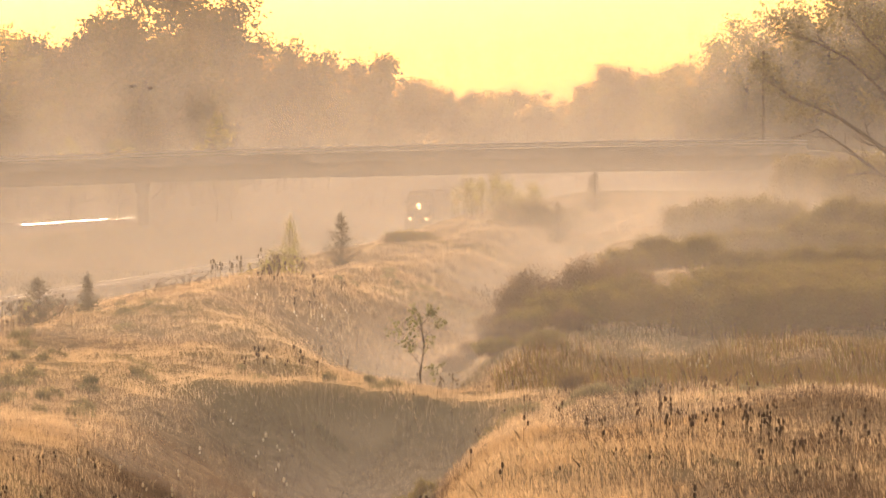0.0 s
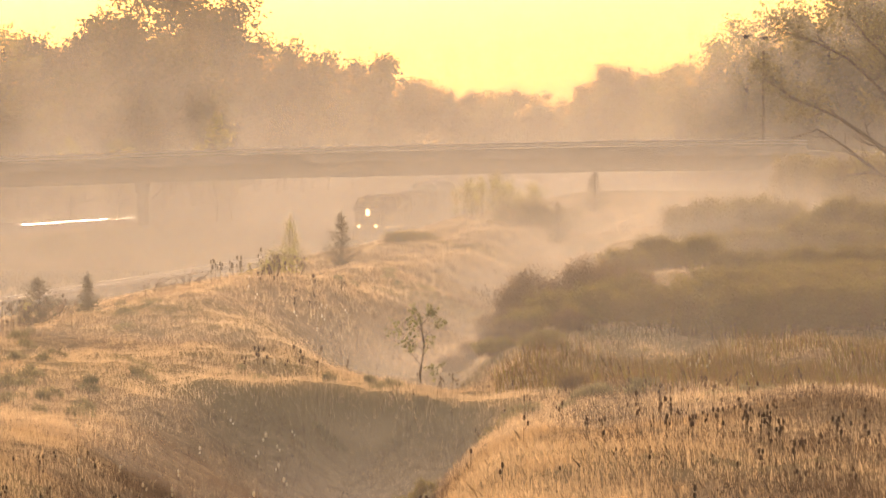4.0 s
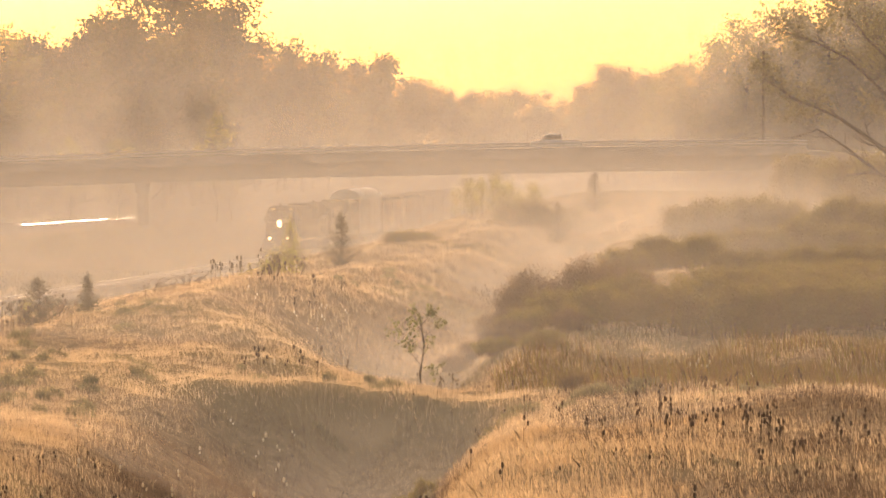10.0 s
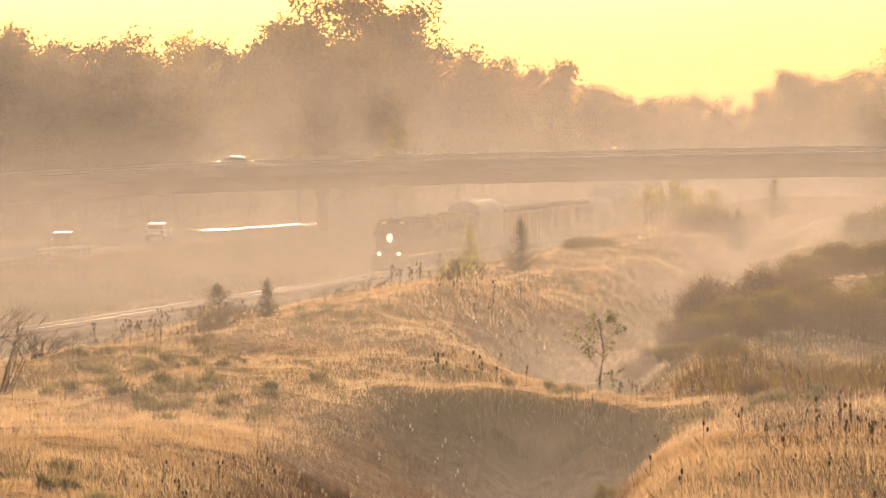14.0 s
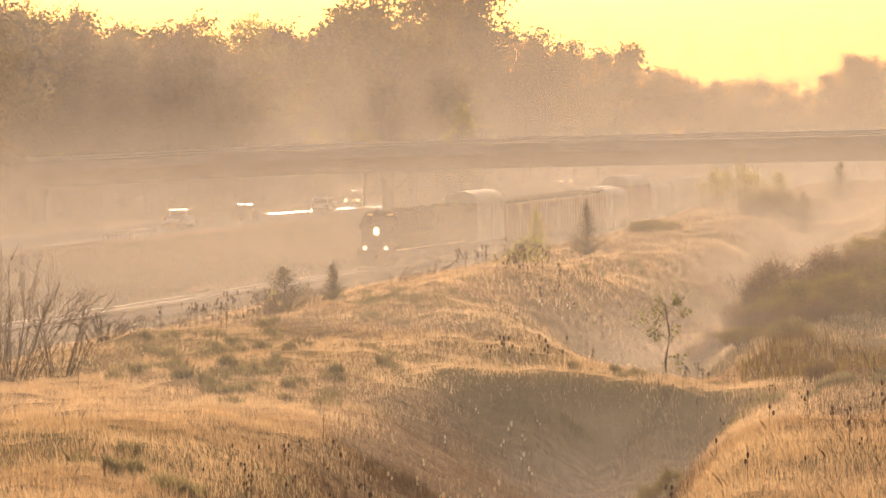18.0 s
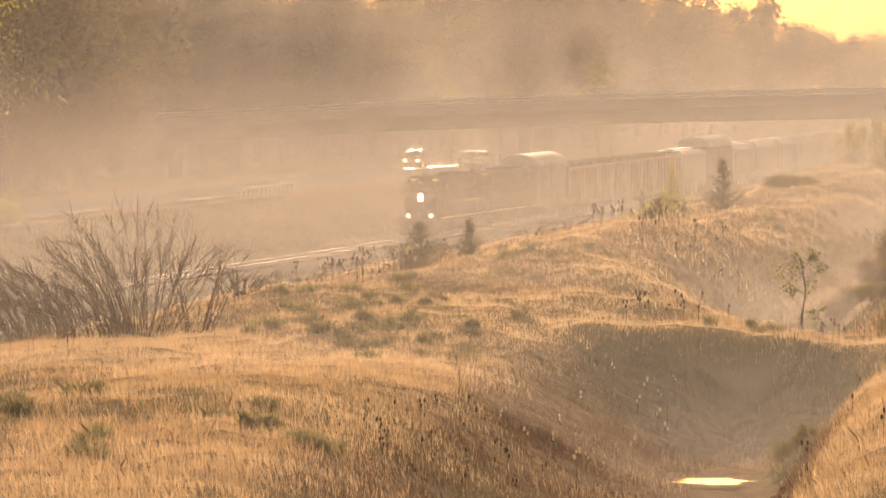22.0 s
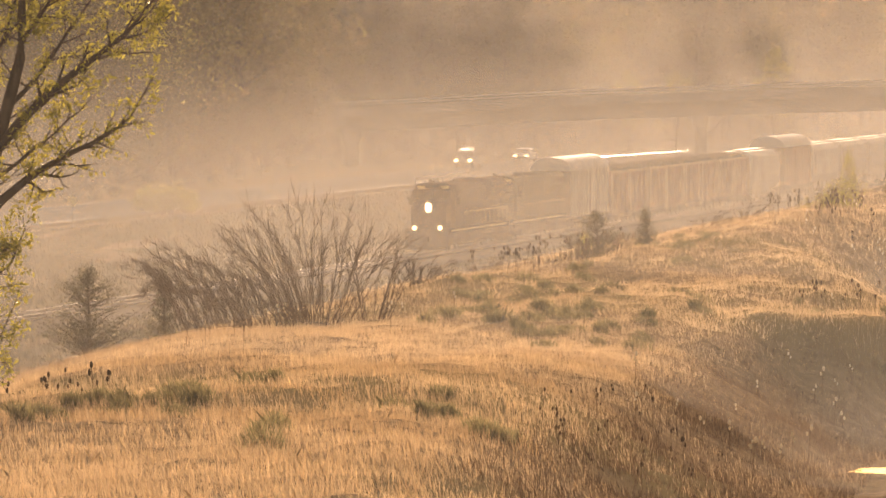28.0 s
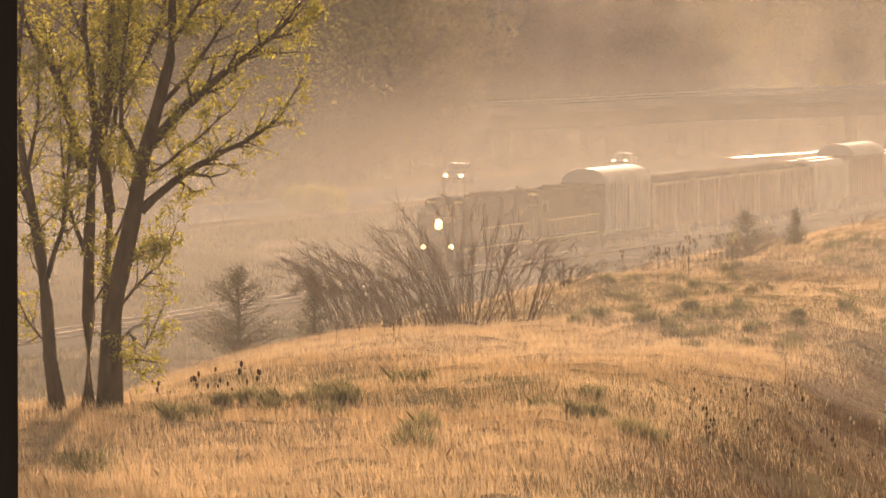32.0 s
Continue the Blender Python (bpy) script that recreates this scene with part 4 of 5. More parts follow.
def near_stems():
    """Young trees on the near slope, leafing out. Each: where it stands, its trunk and its limbs as lines of (across, up), in metres."""
    trees = (
        (-17.48, 115.0, 3, ((0, -0.25), (-0.08, 0.8), (-0.2, 1.7), (-0.28, 2.4), (-0.42, 3.3), (-0.58, 4.2), (-0.62, 5.6), (-0.5, 7.0)), 0.125,
         (((-0.22, 2.1), (0.05, 2.9), (0.1, 3.9), (0.2, 4.8)), ((-0.4, 3.2), (-0.9, 4.0), (-1.3, 5.0)), ((-0.5, 3.8), (-0.3, 4.7), (-0.3, 5.9)), ((-0.1, 1.0), (-0.5, 1.4), (-0.9, 2.1)), ((-0.6, 4.6), (-1.0, 5.6), (-1.3, 6.8)))),
        (-17.2, 116.5, 4, ((0, -0.25), (-0.02, 1.5), (0, 2.9), (0.06, 4.25), (0.1, 4.85), (0.03, 5.6), (-0.06, 6.25), (-0.02, 7.2), (0.05, 9.0)), 0.13,
         (((-0.1, 3.9), (-0.38, 5.0), (-0.54, 5.45), (-0.92, 6.0), (-1.15, 6.6), (-1.4, 7.4)), ((0.0, 5.9), (-0.28, 6.5), (-0.5, 7.3)), ((0.02, 2.4), (-0.3, 3.1), (-0.5, 3.9), (-0.55, 4.9)), ((0.08, 4.4), (0.35, 5.2), (0.4, 6.2), (0.6, 7.4)), ((0, 1.6), (0.3, 2.1), (0.35, 2.7)))),
        (-17.02, 117.0, 5, ((0, -0.25), (0.02, 1.5), (0.1, 3.1), (0.05, 4.1), (0.2, 4.95), (0.68, 5.65), (0.9, 6.2), (1.05, 6.8), (1.3, 8.2)), 0.075,
         (((0.1, 3.2), (-0.1, 4.2), (0.1, 5.2), (0.12, 6.3), (0.3, 7.4)), ((0.3, 5.1), (0.35, 6.0), (0.45, 7.0)), ((0.1, 2.6), (0.4, 3.4), (0.75, 3.9)), ((0.8, 6.0), (1.2, 6.5), (1.5, 7.2)))),
        (-16.74, 115.6, 7, ((0, -0.25), (0.05, 1.5), (0.2, 2.2), (0.38, 3.05), (0.5, 3.75), (0.62, 4.2), (0.83, 4.95), (0.98, 5.65), (1.02, 6.2), (1.05, 7.0), (1.2, 8.6)), 0.19,
         (((0.62, 4.2), (1.03, 4.65), (1.6, 5.2), (2.22, 5.65), (2.75, 6.05), (3.15, 6.5), (3.6, 7.0)), ((0.5, 3.2), (0.88, 3.55), (1.3, 3.85), (1.82, 4.15), (2.34, 4.4), (2.75, 4.7), (3.1, 5.35)), ((0.56, 3.7), (0.98, 4.0), (1.4, 4.3), (1.82, 4.65), (2.15, 4.95)),
          ((0.98, 5.8), (1.3, 6.3), (1.6, 6.8), (2.1, 7.8)), ((2.6, 5.95), (3.0, 6.05), (3.5, 6.4)), ((0.08, 1.0), (0.3, 1.25), (0.56, 0.95), (0.85, 1.6)), ((0.06, 0.6), (0.35, 0.8), (0.8, 0.75)), ((0.1, 1.5), (0.4, 1.95), (0.8, 2.35), (1.0, 2.9)), ((0.55, 3.9), (0.2, 4.6), (0.2, 5.6), (0.35, 6.6)),
          ((0.8, 4.85), (1.3, 5.4), (1.8, 6.2), (2.3, 6.9)), ((0.15, 2.1), (0.5, 2.5), (0.85, 2.6)))))
    for x, y, seed, trunk, thick, lines in trees:
        rng = np.random.default_rng(seed)
        t = new("young_tree")
        pts = [Vector((a + rng.normal(0, 0.012), 0.1 * math.sin(2.2 * b + seed), b)) for a, b in trunk]
        top = trunk[-1][1]
        g = Geo().chain(pts, [thick * (1.3 if b < 0 else 1.0 - 0.86 * (b / top) ** 1.1) for a, b in trunk], 10)
        part("trunk", g, BARK, t, "dark furrowed trunk", True)
        g, tips = Geo(), []
        for k, line in enumerate(lines):
            far = rng.uniform(-0.9, 0.9)
            n = len(line) - 1
            long = sum(math.dist(line[i], line[i + 1]) for i in range(n))
            r = max(0.014, 0.019 * long) * (1.25 if long > 3 else 1.0)
            start = 0.1 * math.sin(2.2 * line[0][1] + seed)
            limb(g, [(a, start + far * i / n, b) for i, (a, b) in enumerate(line)], r, 0.009, rng, tips, int(5 + 4.5 * long), 0.5 if long > 1.2 else 0.28, 1, 5)
        for k in range(12):
            f = 0.3 + 0.66 * k / 12
            j = min(int(f * (len(pts) - 1)), len(pts) - 2)
            q = pts[j].lerp(pts[j + 1], 0.5)
            a = k * 2.4 + seed
            grow(g, q, Vector((math.cos(a), 0.9 * math.sin(a), 0.7)), rng.uniform(0.5, 1.0), 0.014, 2, rng, tips, 0.2, (2, 3), 0.14, 4)
        part("limbs", g, BARK, t)
        c = np.array([tuple(p) for p in tips])
        c = c[rng.random(len(c)) < 0.62]
        c = np.repeat(c, 6, axis=0)
        c[:, 2] -= 0.02
        part("leaves", mesh_np("leaves", leaves(c, 0.05, rng, 0.055, 0.36), 4, LEAF_YOUNG), LEAF_YOUNG, t, "sparse young yellow-green leaves")
        t.matrix_basis = pose(x, y, float(land(x, y)))
        tagged(t, "young tree with a dark trunk and new yellow-green leaves", "tree", "young trees on the slope")


near_stems()


def old_oak():
    rng = np.random.default_rng(21)
    t = new("oak_tree")
    pts = [Vector(p) for p in ((0, 0, -0.5), (0.1, 0, 2.5), (-0.1, 0.1, 5.0), (0.2, 0, 8.0), (0.5, 0, 11.5), (0.6, 0, 15.0))]
    part("trunk", Geo().chain(pts, [0.6, 0.48, 0.42, 0.32, 0.2, 0.07], 12), BARK, t, "stout dark trunk", True)
    g, tips = Geo(), []
    for line, r in ((((0, 0, 3.4), (-2.2, -0.3, 4.9), (-5.5, -0.6, 7.2), (-8.2, -0.6, 8.3), (-9.7, -0.7, 9.3), (-10.6, -0.7, 9.8)), 0.22), (((0, 0, 2.6), (-2.5, 0.4, 3.3), (-4.8, 0.6, 5.1), (-6.7, 0.8, 6.4), (-8.5, 0.9, 5.8)), 0.18),
                    (((0, 0, 2.2), (-3.1, -0.8, 3.6), (-5.2, -1.0, 3.3), (-6.0, -1.0, 2.6)), 0.12), (((0.1, 0, 6.4), (-2.5, 0.2, 8.9), (-4.8, 0.2, 11.1), (-7.0, 0.3, 12.2), (-8.9, 0.3, 12.8)), 0.17), (((0.2, 0, 8.0), (-1.6, 0, 10.5), (-3.3, 0.2, 12.2), (-4.8, 0.4, 14.1)), 0.15)):
        limb(g, line, r * 0.9, 0.035, rng, tips, 15, 1.5, 2)
    for z, dx, dz, ln, r in ((5.5, 1, 0.4, 6.5, 0.24), (8.5, 1, 0.5, 6, 0.2), (10.5, 1, 0.9, 5, 0.15), (7, 0.2, 0.5, 5, 0.16), (12, 0.1, 1.0, 4.5, 0.12)):
        j = min(int(np.searchsorted([p.z for p in pts], z)) - 1, 4)
        q = pts[j].lerp(pts[j + 1], (z - pts[j].z) / (pts[j + 1].z - pts[j].z))
        grow(g, q, Vector((dx, rng.uniform(-0.6, 0.6), dz)), ln * 0.8, r, 3, rng, tips, 0.3, (2, 3), 0.02, 6)
    part("limbs", g, BARK, t, "crooked bare limbs")
    c = np.array([tuple(p) for p in tips])
    c = c[(rng.random(len(c)) < 0.5) & (c[:, 2] > 7.0)]
    part("leaves", mesh_np("leaves", leaves(np.repeat(c, 6, axis=0), 0.1, rng, 0.3), 4, LEAF_OAK), LEAF_OAK, t, "thin opening leaf")
    x, y = 31.6, 480.0
    t.matrix_basis = pose(x, y, float(land(x, y)))
    tagged(t, "old oak with crooked half-bare limbs and thin leaf", "tree")


old_oak()


def cedar(seed, height, width):
    rng = np.random.default_rng(seed)
    t = new("cedar_tree")
    part("trunk", Geo().chain([(0, 0, -0.2), (0.02 * height, 0, height * 0.5), (0, 0.01, height * 0.98)], [height * 0.03, height * 0.018, height * 0.004], 7), BARK, t)
    pts = []
    g = Geo()
    for k in range(int(100 + 34 * height)):
        f = 0.95 * rng.uniform(0, 1) ** 1.7
        a = rng.uniform(0, math.tau)
        reach = width / 2 * (1 - f) ** 0.85 * rng.uniform(0.45, 1.3) + 0.03
        base = Vector((0, 0, f * height * 0.95))
        tip = base + Vector((math.cos(a) * reach, math.sin(a) * reach, reach * rng.uniform(0.1, 0.75) + 0.04))
        g.tube(base, tip, 0.006 * height, 0.002, 3, False)
        for s in np.linspace(0.25, 1.0, 7):
            q = base.lerp(tip, s)
            pts.append(tuple(q))
            if s > 0.5:
                pts.append(tuple(q + Vector(rng.normal(0, 0.05, 3)) + Vector((0, 0, 0.12 * (1.2 - s) * height / 2))))
    pts += [(0, 0, height * s) for s in np.linspace(0.7, 1.02, 18)]
    part("limbs", g, BARK, t)
    part("foliage", mesh_np("foliage", leaves(np.repeat(np.array(pts), 2, axis=0), 0.05, rng, 0.035, 0.22), 4, CEDAR), CEDAR, t)
    return t


def place(b, d):
    """A spot by its bearing and distance from the rise."""
    x = (b - 784) / 12818 * d
    return x, d, float(land(x, d))


CEDAR_H = 15.5 - (15.5 - float(land(-18.72, 147)) - 1.88) * 175 / 147 - place(-838, 175)[2]
for seed, b, d, h, w in ((1, 604, 372, 2.9, 2.3), (2, 68, 262, 1.9, 2.3), (3, 155, 262, 1.75, 0.9), (4, -841, 175, CEDAR_H + 0.5, 3.0), (5, 987, 455, 2.7, 1.9), (6, 1052, 560, 3.3, 2.6), (7, -705, 200, 2.6, 1.2)):
    tagged(cedar(seed, h, w), "small dark green red-cedar on the grassy bank", "cedar tree", "cedars on the bank").matrix_basis = pose(*place(b, d))


def shrub(name, seed, w, dep, h, mat, leaf, count, stems=26, dome=0.6):
    """A leafy thicket: stems fanning from the ground, leaves in clumps along their upper parts."""
    rng = np.random.default_rng(seed)
    t = new(name)
    g, pts = Geo(), []
    for k in range(stems):
        a, q = rng.uniform(0, math.tau), math.sqrt(rng.uniform(0, 1))
        bx, by = math.cos(a) * q * w * 0.4, math.sin(a) * q * dep * 0.4
        top = h * (1 - dome * q * q) * rng.uniform(0.75, 1.08)
        p0, p1 = Vector((bx, by, -0.15)), Vector((bx * 1.2 + rng.normal(0, 0.1), by * 1.2, top))
        m = p0.lerp(p1, 0.5) + Vector(rng.normal(0, 0.06 * h, 3))
        g.chain([p0, m, p1], [0.014 * h + 0.006, 0.01 * h, 0.003], 4)
        for j in range(4):
            s = rng.uniform(0.3, 0.95)
            b0 = m.lerp(p1, s) if s > 0.5 else p0.lerp(m, s + 0.4)
            b1 = b0 + Vector((rng.normal(0, 0.22 * w / 2), rng.normal(0, 0.22 * w / 2), rng.uniform(0.05, 0.3) * h))
            g.tube(b0, b1, 0.006 * h, 0.002, 3, False)
            pts += [tuple(b0.lerp(b1, u)) for u in (0.4, 0.7, 1.0)]
        pts += [tuple(m.lerp(p1, u)) for u in (0.2, 0.5, 0.8, 1.0)]
    part("stems", g, TWIG, t)
    pts = np.array(pts)
    c = pts[rng.integers(0, len(pts), count)]
    part("foliage", mesh_np("foliage", flakes(c, leaf, rng, 0.08 * h), 3, mat), mat, t)
    return t


def thickets():
    rng = np.random.default_rng(31)
    kinds = [shrub("shrub", 50 + i, 3.6, 3.2, 2.0, LEAF_SHRUB, 0.052, 11000, 40) for i in range(3)]
    brown = [shrub("shrub", 60 + i, 2.6, 2.4, 2.2, STEM_BROWN, 0.042, 6000, 90, 0.35) for i in range(2)]
    yellow = [shrub("shrub", 70 + i, 2.4, 2.0, 2.6, LEAF_YELLOW, 0.065, 1500, 16, 0.5) for i in range(2)]
    for k in kinds:
        tagged(k, "dense low shrub with dull green-brown leaf", "shrub", "thickets on the bank")
    for k in brown:
        tagged(k, "brown thicket of dead upright stems", "shrub", "thickets on the bank")
    for k in yellow:
        tagged(k, "thin shrub in bright yellow spring leaf", "shrub", "yellow shrubs")
    used = set()

    def put(group, b, d, w, h, w0, h0):
        k = group[int(rng.integers(0, len(group)))]
        x, y, z = place(b, d)
        m = pose(x, y, z - 0.05, 0, 0, rng.uniform(0, 360)) @ Matrix.Diagonal((w / w0, w / w0, h / h0, 1))
        if k.name in used:
            again(k, m)
        else:
            k.matrix_basis = m
            used.add(k.name)

    for b, d, w, h in ((935, 242, 2.0, 0.95), (975, 246, 2.2, 1.25), (1060, 240, 2.6, 1.3), (880, 236, 1.5, 0.6), (960, 228, 1.8, 0.6), (1110, 248, 2.89, 1.5), (1180, 240, 3.06, 1.6), (1240, 246, 3.23, 1.7), (1310, 238, 3.23, 1.7), (1370, 244, 3.23, 1.8), (1430, 236, 3.23, 1.8), (1500, 240, 3.4, 1.7), (1570, 236, 3.4, 1.7), (1640, 240, 3.4, 1.7),
                       (1250, 262, 2.975, 1.7), (1330, 260, 2.975, 1.8), (1420, 262, 2.975, 1.8), (1540, 262, 3.23, 1.8), (1110, 330, 2.89, 1.4), (1170, 335, 3.23, 1.5), (1235, 330, 3.06, 1.4), (1300, 318, 2.55, 1.3), (1360, 320, 3.06, 1.4), (1430, 322, 3.06, 1.4),
                       (1500, 320, 3.06, 1.5), (1570, 322, 3.06, 1.5), (1215, 430, 3.6, 2.0), (1270, 432, 3.9, 2.4), (1330, 428, 3.9, 2.3), (1390, 425, 3.4, 1.9), (1440, 395, 3.4, 2.0), (1495, 395, 3.7, 2.5), (1555, 390, 3.7, 2.4), (1610, 392, 3.6, 2.2), (1280, 365, 3.2, 1.5), (1345, 362, 3.2, 1.4), (1420, 364, 3.2, 1.5), (1495, 362, 3.2, 1.6), (1560, 364, 3.2, 1.6), (1390, 292, 3.0, 1.3), (1470, 290, 3.0, 1.4), (1550, 292, 3.0, 1.4),
                       (905, 478, 2.6, 1.4), (940, 474, 3.2, 1.7), (975, 480, 2.6, 1.3), (715, 410, 2.21, 0.8), (745, 415, 2.0, 0.7), (1010, 500, 2.6, 1.6), (730, 166, 1, 0.64), (755, 165, 0.7, 0.68), (1500, 540, 6, 4), (1560, 530, 6, 4.4), (1420, 600, 6, 4),
                       (700, 408, 1.53, 0.68)):
        put(kinds, b, d, w, h, 3.6, 2.0)
    for b, d, w, h in ((880, 256, 1.7, 0.95), (912, 254, 1.6, 1.55), (945, 256, 2.0, 1.75), (1000, 258, 1.5, 1.25), (1035, 256, 2.0, 1.95), (1075, 258, 2.2, 1.85), (1120, 256, 2.0, 1.7), (850, 246, 1.6, 0.6), (905, 240, 1.6, 0.8), (1010, 236, 1.4, 0.75),
                       (815, 250, 1.6, 0.52), (1020, 188, 0.9, 0.44)):
        put(brown, b, d, w, h, 2.6, 2.2)
    for b, d, w, h in ((825, 530, 1.9, 3.0), (850, 534, 1.4, 2.6), (885, 528, 2.2, 3.2), (905, 536, 1.8, 2.6), (475, 338, 2.2, 1.5), (512, 346, 2.4, 1.6), (515, 420, 0.9, 2.6), (940, 540, 2.0, 2.2), (48, 266, 0.8, 0.9),
                       ):
        put(yellow, b, d, w, h, 2.4, 2.6)
    full = shrub("shrub", 75, 3.2, 2.6, 2.2, LEAF_YELLOW, 0.09, 6000, 26, 0.6)
    tagged(full, "full shrub in bright yellow spring leaf", "shrub", "yellow shrubs")
    for b, d, w, h in ((-735, 566, 3.0, 1.9), (-690, 562, 3.2, 2.1), (-660, 568, 2.2, 1.5)):
        put([full], b, d, w, h, 3.2, 2.2)


thickets()


def bare_bush(seed, w, h, stems, lean, droop, foot=0.16, thin=1.0):
    """Leafless shrub: long whippy stems fanning from one root."""
    rng = np.random.default_rng(seed)
    t = new("bare_bush")
    part("rootstock", Geo().ball((0, 0, 0.02), (w * 0.08, w * 0.08, 0.12)), BARK, t)
    big, fine = Geo(), Geo()
    for k in range(stems):
        a, b = rng.uniform(-1, 1), rng.uniform(-1, 1)
        tall = h * (1 - 0.3 * a * a) * rng.uniform(0.55, 1.05)
        top = Vector((a * w * 0.5 + lean * tall * rng.uniform(0.6, 1.25), b * w * 0.35, tall))
        root = Vector((a * w * foot + rng.normal(0, 0.06), b * w * 0.14, -0.15))
        pts, bow = [], rng.normal(0, 0.05) * h
        for i in range(6):
            f = i / 5
            p = root.lerp(top, f) + Vector((bow * math.sin(f * math.pi), 0, 0.1 * h * math.sin(f * math.pi) * (1 + 3 * droop) - droop * h * f * f))
            pts.append(p + Vector(rng.normal(0, 0.014 * h, 3)) * f)
        r = rng.uniform(0.7, 1.3) * thin
        big.chain(pts, [0.013 * r, 0.0115 * r, 0.01 * r, 0.008 * r, 0.006 * r, 0.0035], 4)
        for j in range(16):
            i = int(rng.integers(0, 5))
            p = pts[i].lerp(pts[i + 1], rng.uniform(0, 1))
            d = (pts[i + 1] - pts[i]).normalized() + Vector(rng.normal(0, 0.33, 3))
            ln = rng.uniform(0.1, 0.36) * h * 0.55
            q = p + d.normalized() * ln * 0.5 + Vector(rng.normal(0, 0.02, 3))
            e = q + d.normalized() * ln * 0.5 + Vector((0, 0, 0.05 - 0.3 * droop * ln))
            fine.chain([p, q, e], [0.0075, 0.006, 0.0035], 3)
            if j % 3 == 0:
                fine.tube(q, q + (d + Vector(rng.normal(0, 0.5, 3))).normalized() * ln * 0.4, 0.004, 0.0024, 3, False)
    part("stems", big, TWIG, t)
    part("twigs", fine, TWIG, t)
    return t


for seed, b, d, w, h, n, lean, droop, foot, thin in (
        (1, -430, 188, 5.2, 3.4, 46, -0.06, 0.0, 0.14, 0.75), (2, -450, 190, 2.6, 2.8, 22, -0.45, 0.0, 0.14, 1.0), (3, -330, 190, 2.0, 2.6, 14, 0.2, 0.0, 0.14, 0.9),
        (4, -585, 184, 2.4, 2.7, 42, -0.7, 0.2, 0.3, 0.75), (5, -635, 186, 2.0, 2.5, 32, -0.6, 0.2, 0.3, 0.75), (13, -520, 183, 2.0, 1.9, 26, -0.7, 0.2, 0.3, 0.8),
        (6, -250, 212, 2.6, 1.0, 26, 0.3, 0.15, 0.16, 0.7), (7, -130, 235, 1.6, 0.8, 16, 0.2, 0.2, 0.16, 0.7),
        (8, 110, 262, 1.2, 1.3, 9, 0.3, 0.1, 0.16, 0.8), (9, 30, 258, 1.4, 1.2, 10, -0.3, 0.25, 0.16, 0.8), (10, 265, 292, 2.2, 1.0, 18, 0.2, 0.2, 0.16, 0.8),
        (11, 330, 300, 2.0, 0.9, 12, 0.4, 0.15, 0.16, 0.8), (12, 5, 250, 1.6, 0.8, 14, -0.3, 0.25, 0.16, 0.8)):
    tagged(bare_bush(seed, w, h, n, lean, droop, foot, thin), "leafless grey-brown bush of long whippy stems", "bush", "bare bushes along the crest").matrix_basis = pose(*place(b, d))


def sapling():
    rng = np.random.default_rng(77)
    t = new("sapling")
    pts = [Vector(p) for p in ((0, 0, -0.2), (-0.05, 0, 0.6), (0.06, 0, 1.3), (-0.08, 0, 2.15))]
    part("stem", Geo().chain(pts, [0.045, 0.038, 0.028, 0.012], 7), BARK, t)
    g, tips = Geo(), []
    for z, dx, ln in ((0.5, 0.8, 0.5), (0.75, -0.9, 0.55), (1.0, 0.9, 0.6), (1.2, -1.0, 0.75), (1.45, 0.9, 0.5), (1.65, -0.8, 0.45), (1.85, 0.6, 0.3)):
        grow(g, Vector((0, 0, z)), Vector((dx, rng.uniform(-0.5, 0.5), 0.75)), ln, 0.011, 1, rng, tips, 0.2, (1, 2), 0.1, 5)
    part("limbs", g, BARK, t)
    c = np.array([tuple(p) for p in tips] + [(-0.08, 0, 2.1), (-0.05, 0, 1.95)])
    part("leaves", mesh_np("leaves", leaves(np.repeat(c, 8, axis=0), 0.048, rng, 0.06), 4, LEAF_SAPLING), LEAF_SAPLING, t)
    t.matrix_basis = pose(*place(747, 210)) @ Matrix.Scale(1.12, 4)
    tagged(t, "lone sapling with small green leaf clusters in the ditch", "sapling")


sapling()


# ---- grass, dead stalks and seed heads ----
def blades(x, y, h, w, rng, lean=0.3, sway=(-0.1, 0.0)):
    """Bent blades of five corners each."""
    z = land(x, y) - 0.04
    k = len(x)
    a = rng.uniform(0, math.tau, k)
    lx, ly = rng.normal(sway[0], lean, k) * h, rng.normal(sway[1], lean, k) * h
    dx, dy = np.cos(a) * w, np.sin(a) * w
    p0 = np.stack([x - dx, y - dy, z], 1)
    p1 = np.stack([x + dx, y + dy, z], 1)
    p2 = np.stack([x + dx * 0.8 + lx * 0.4, y + dy * 0.8 + ly * 0.4, z + h * 0.6], 1)
    p3 = np.stack([x + lx, y + ly, z + h], 1)
    p4 = np.stack([x - dx * 0.8 + lx * 0.4, y - dy * 0.8 + ly * 0.4, z + h * 0.6], 1)
    return np.stack([p0, p1, p2, p3, p4], 1).reshape(-1, 3)


def spears(x, y, h, w, rng, lean=0.22):
    """Straight blades of three corners each, for the farther meadow."""
    z = land(x, y) - 0.04
    k = len(x)
    a = rng.uniform(0, math.tau, k)
    dx, dy = np.cos(a) * w, np.sin(a) * w
    tip = np.stack([x + rng.normal(-0.06, lean, k) * h, y + rng.normal(0, lean, k) * h, z + h], 1)
    return np.stack([np.stack([x - dx, y - dy, z], 1), np.stack([x + dx, y + dy, z], 1), tip], 1).reshape(-1, 3)


def crest_x(y):
    return np.interp(y, [0, 100, 125, 150, 190, 225, 262, 330, 400, 480, 560], [-26, -21.5, -19.6, -17.2, -17.2, -16.0, -15.0, -9.5, -4.0, 1.6, 5.0])


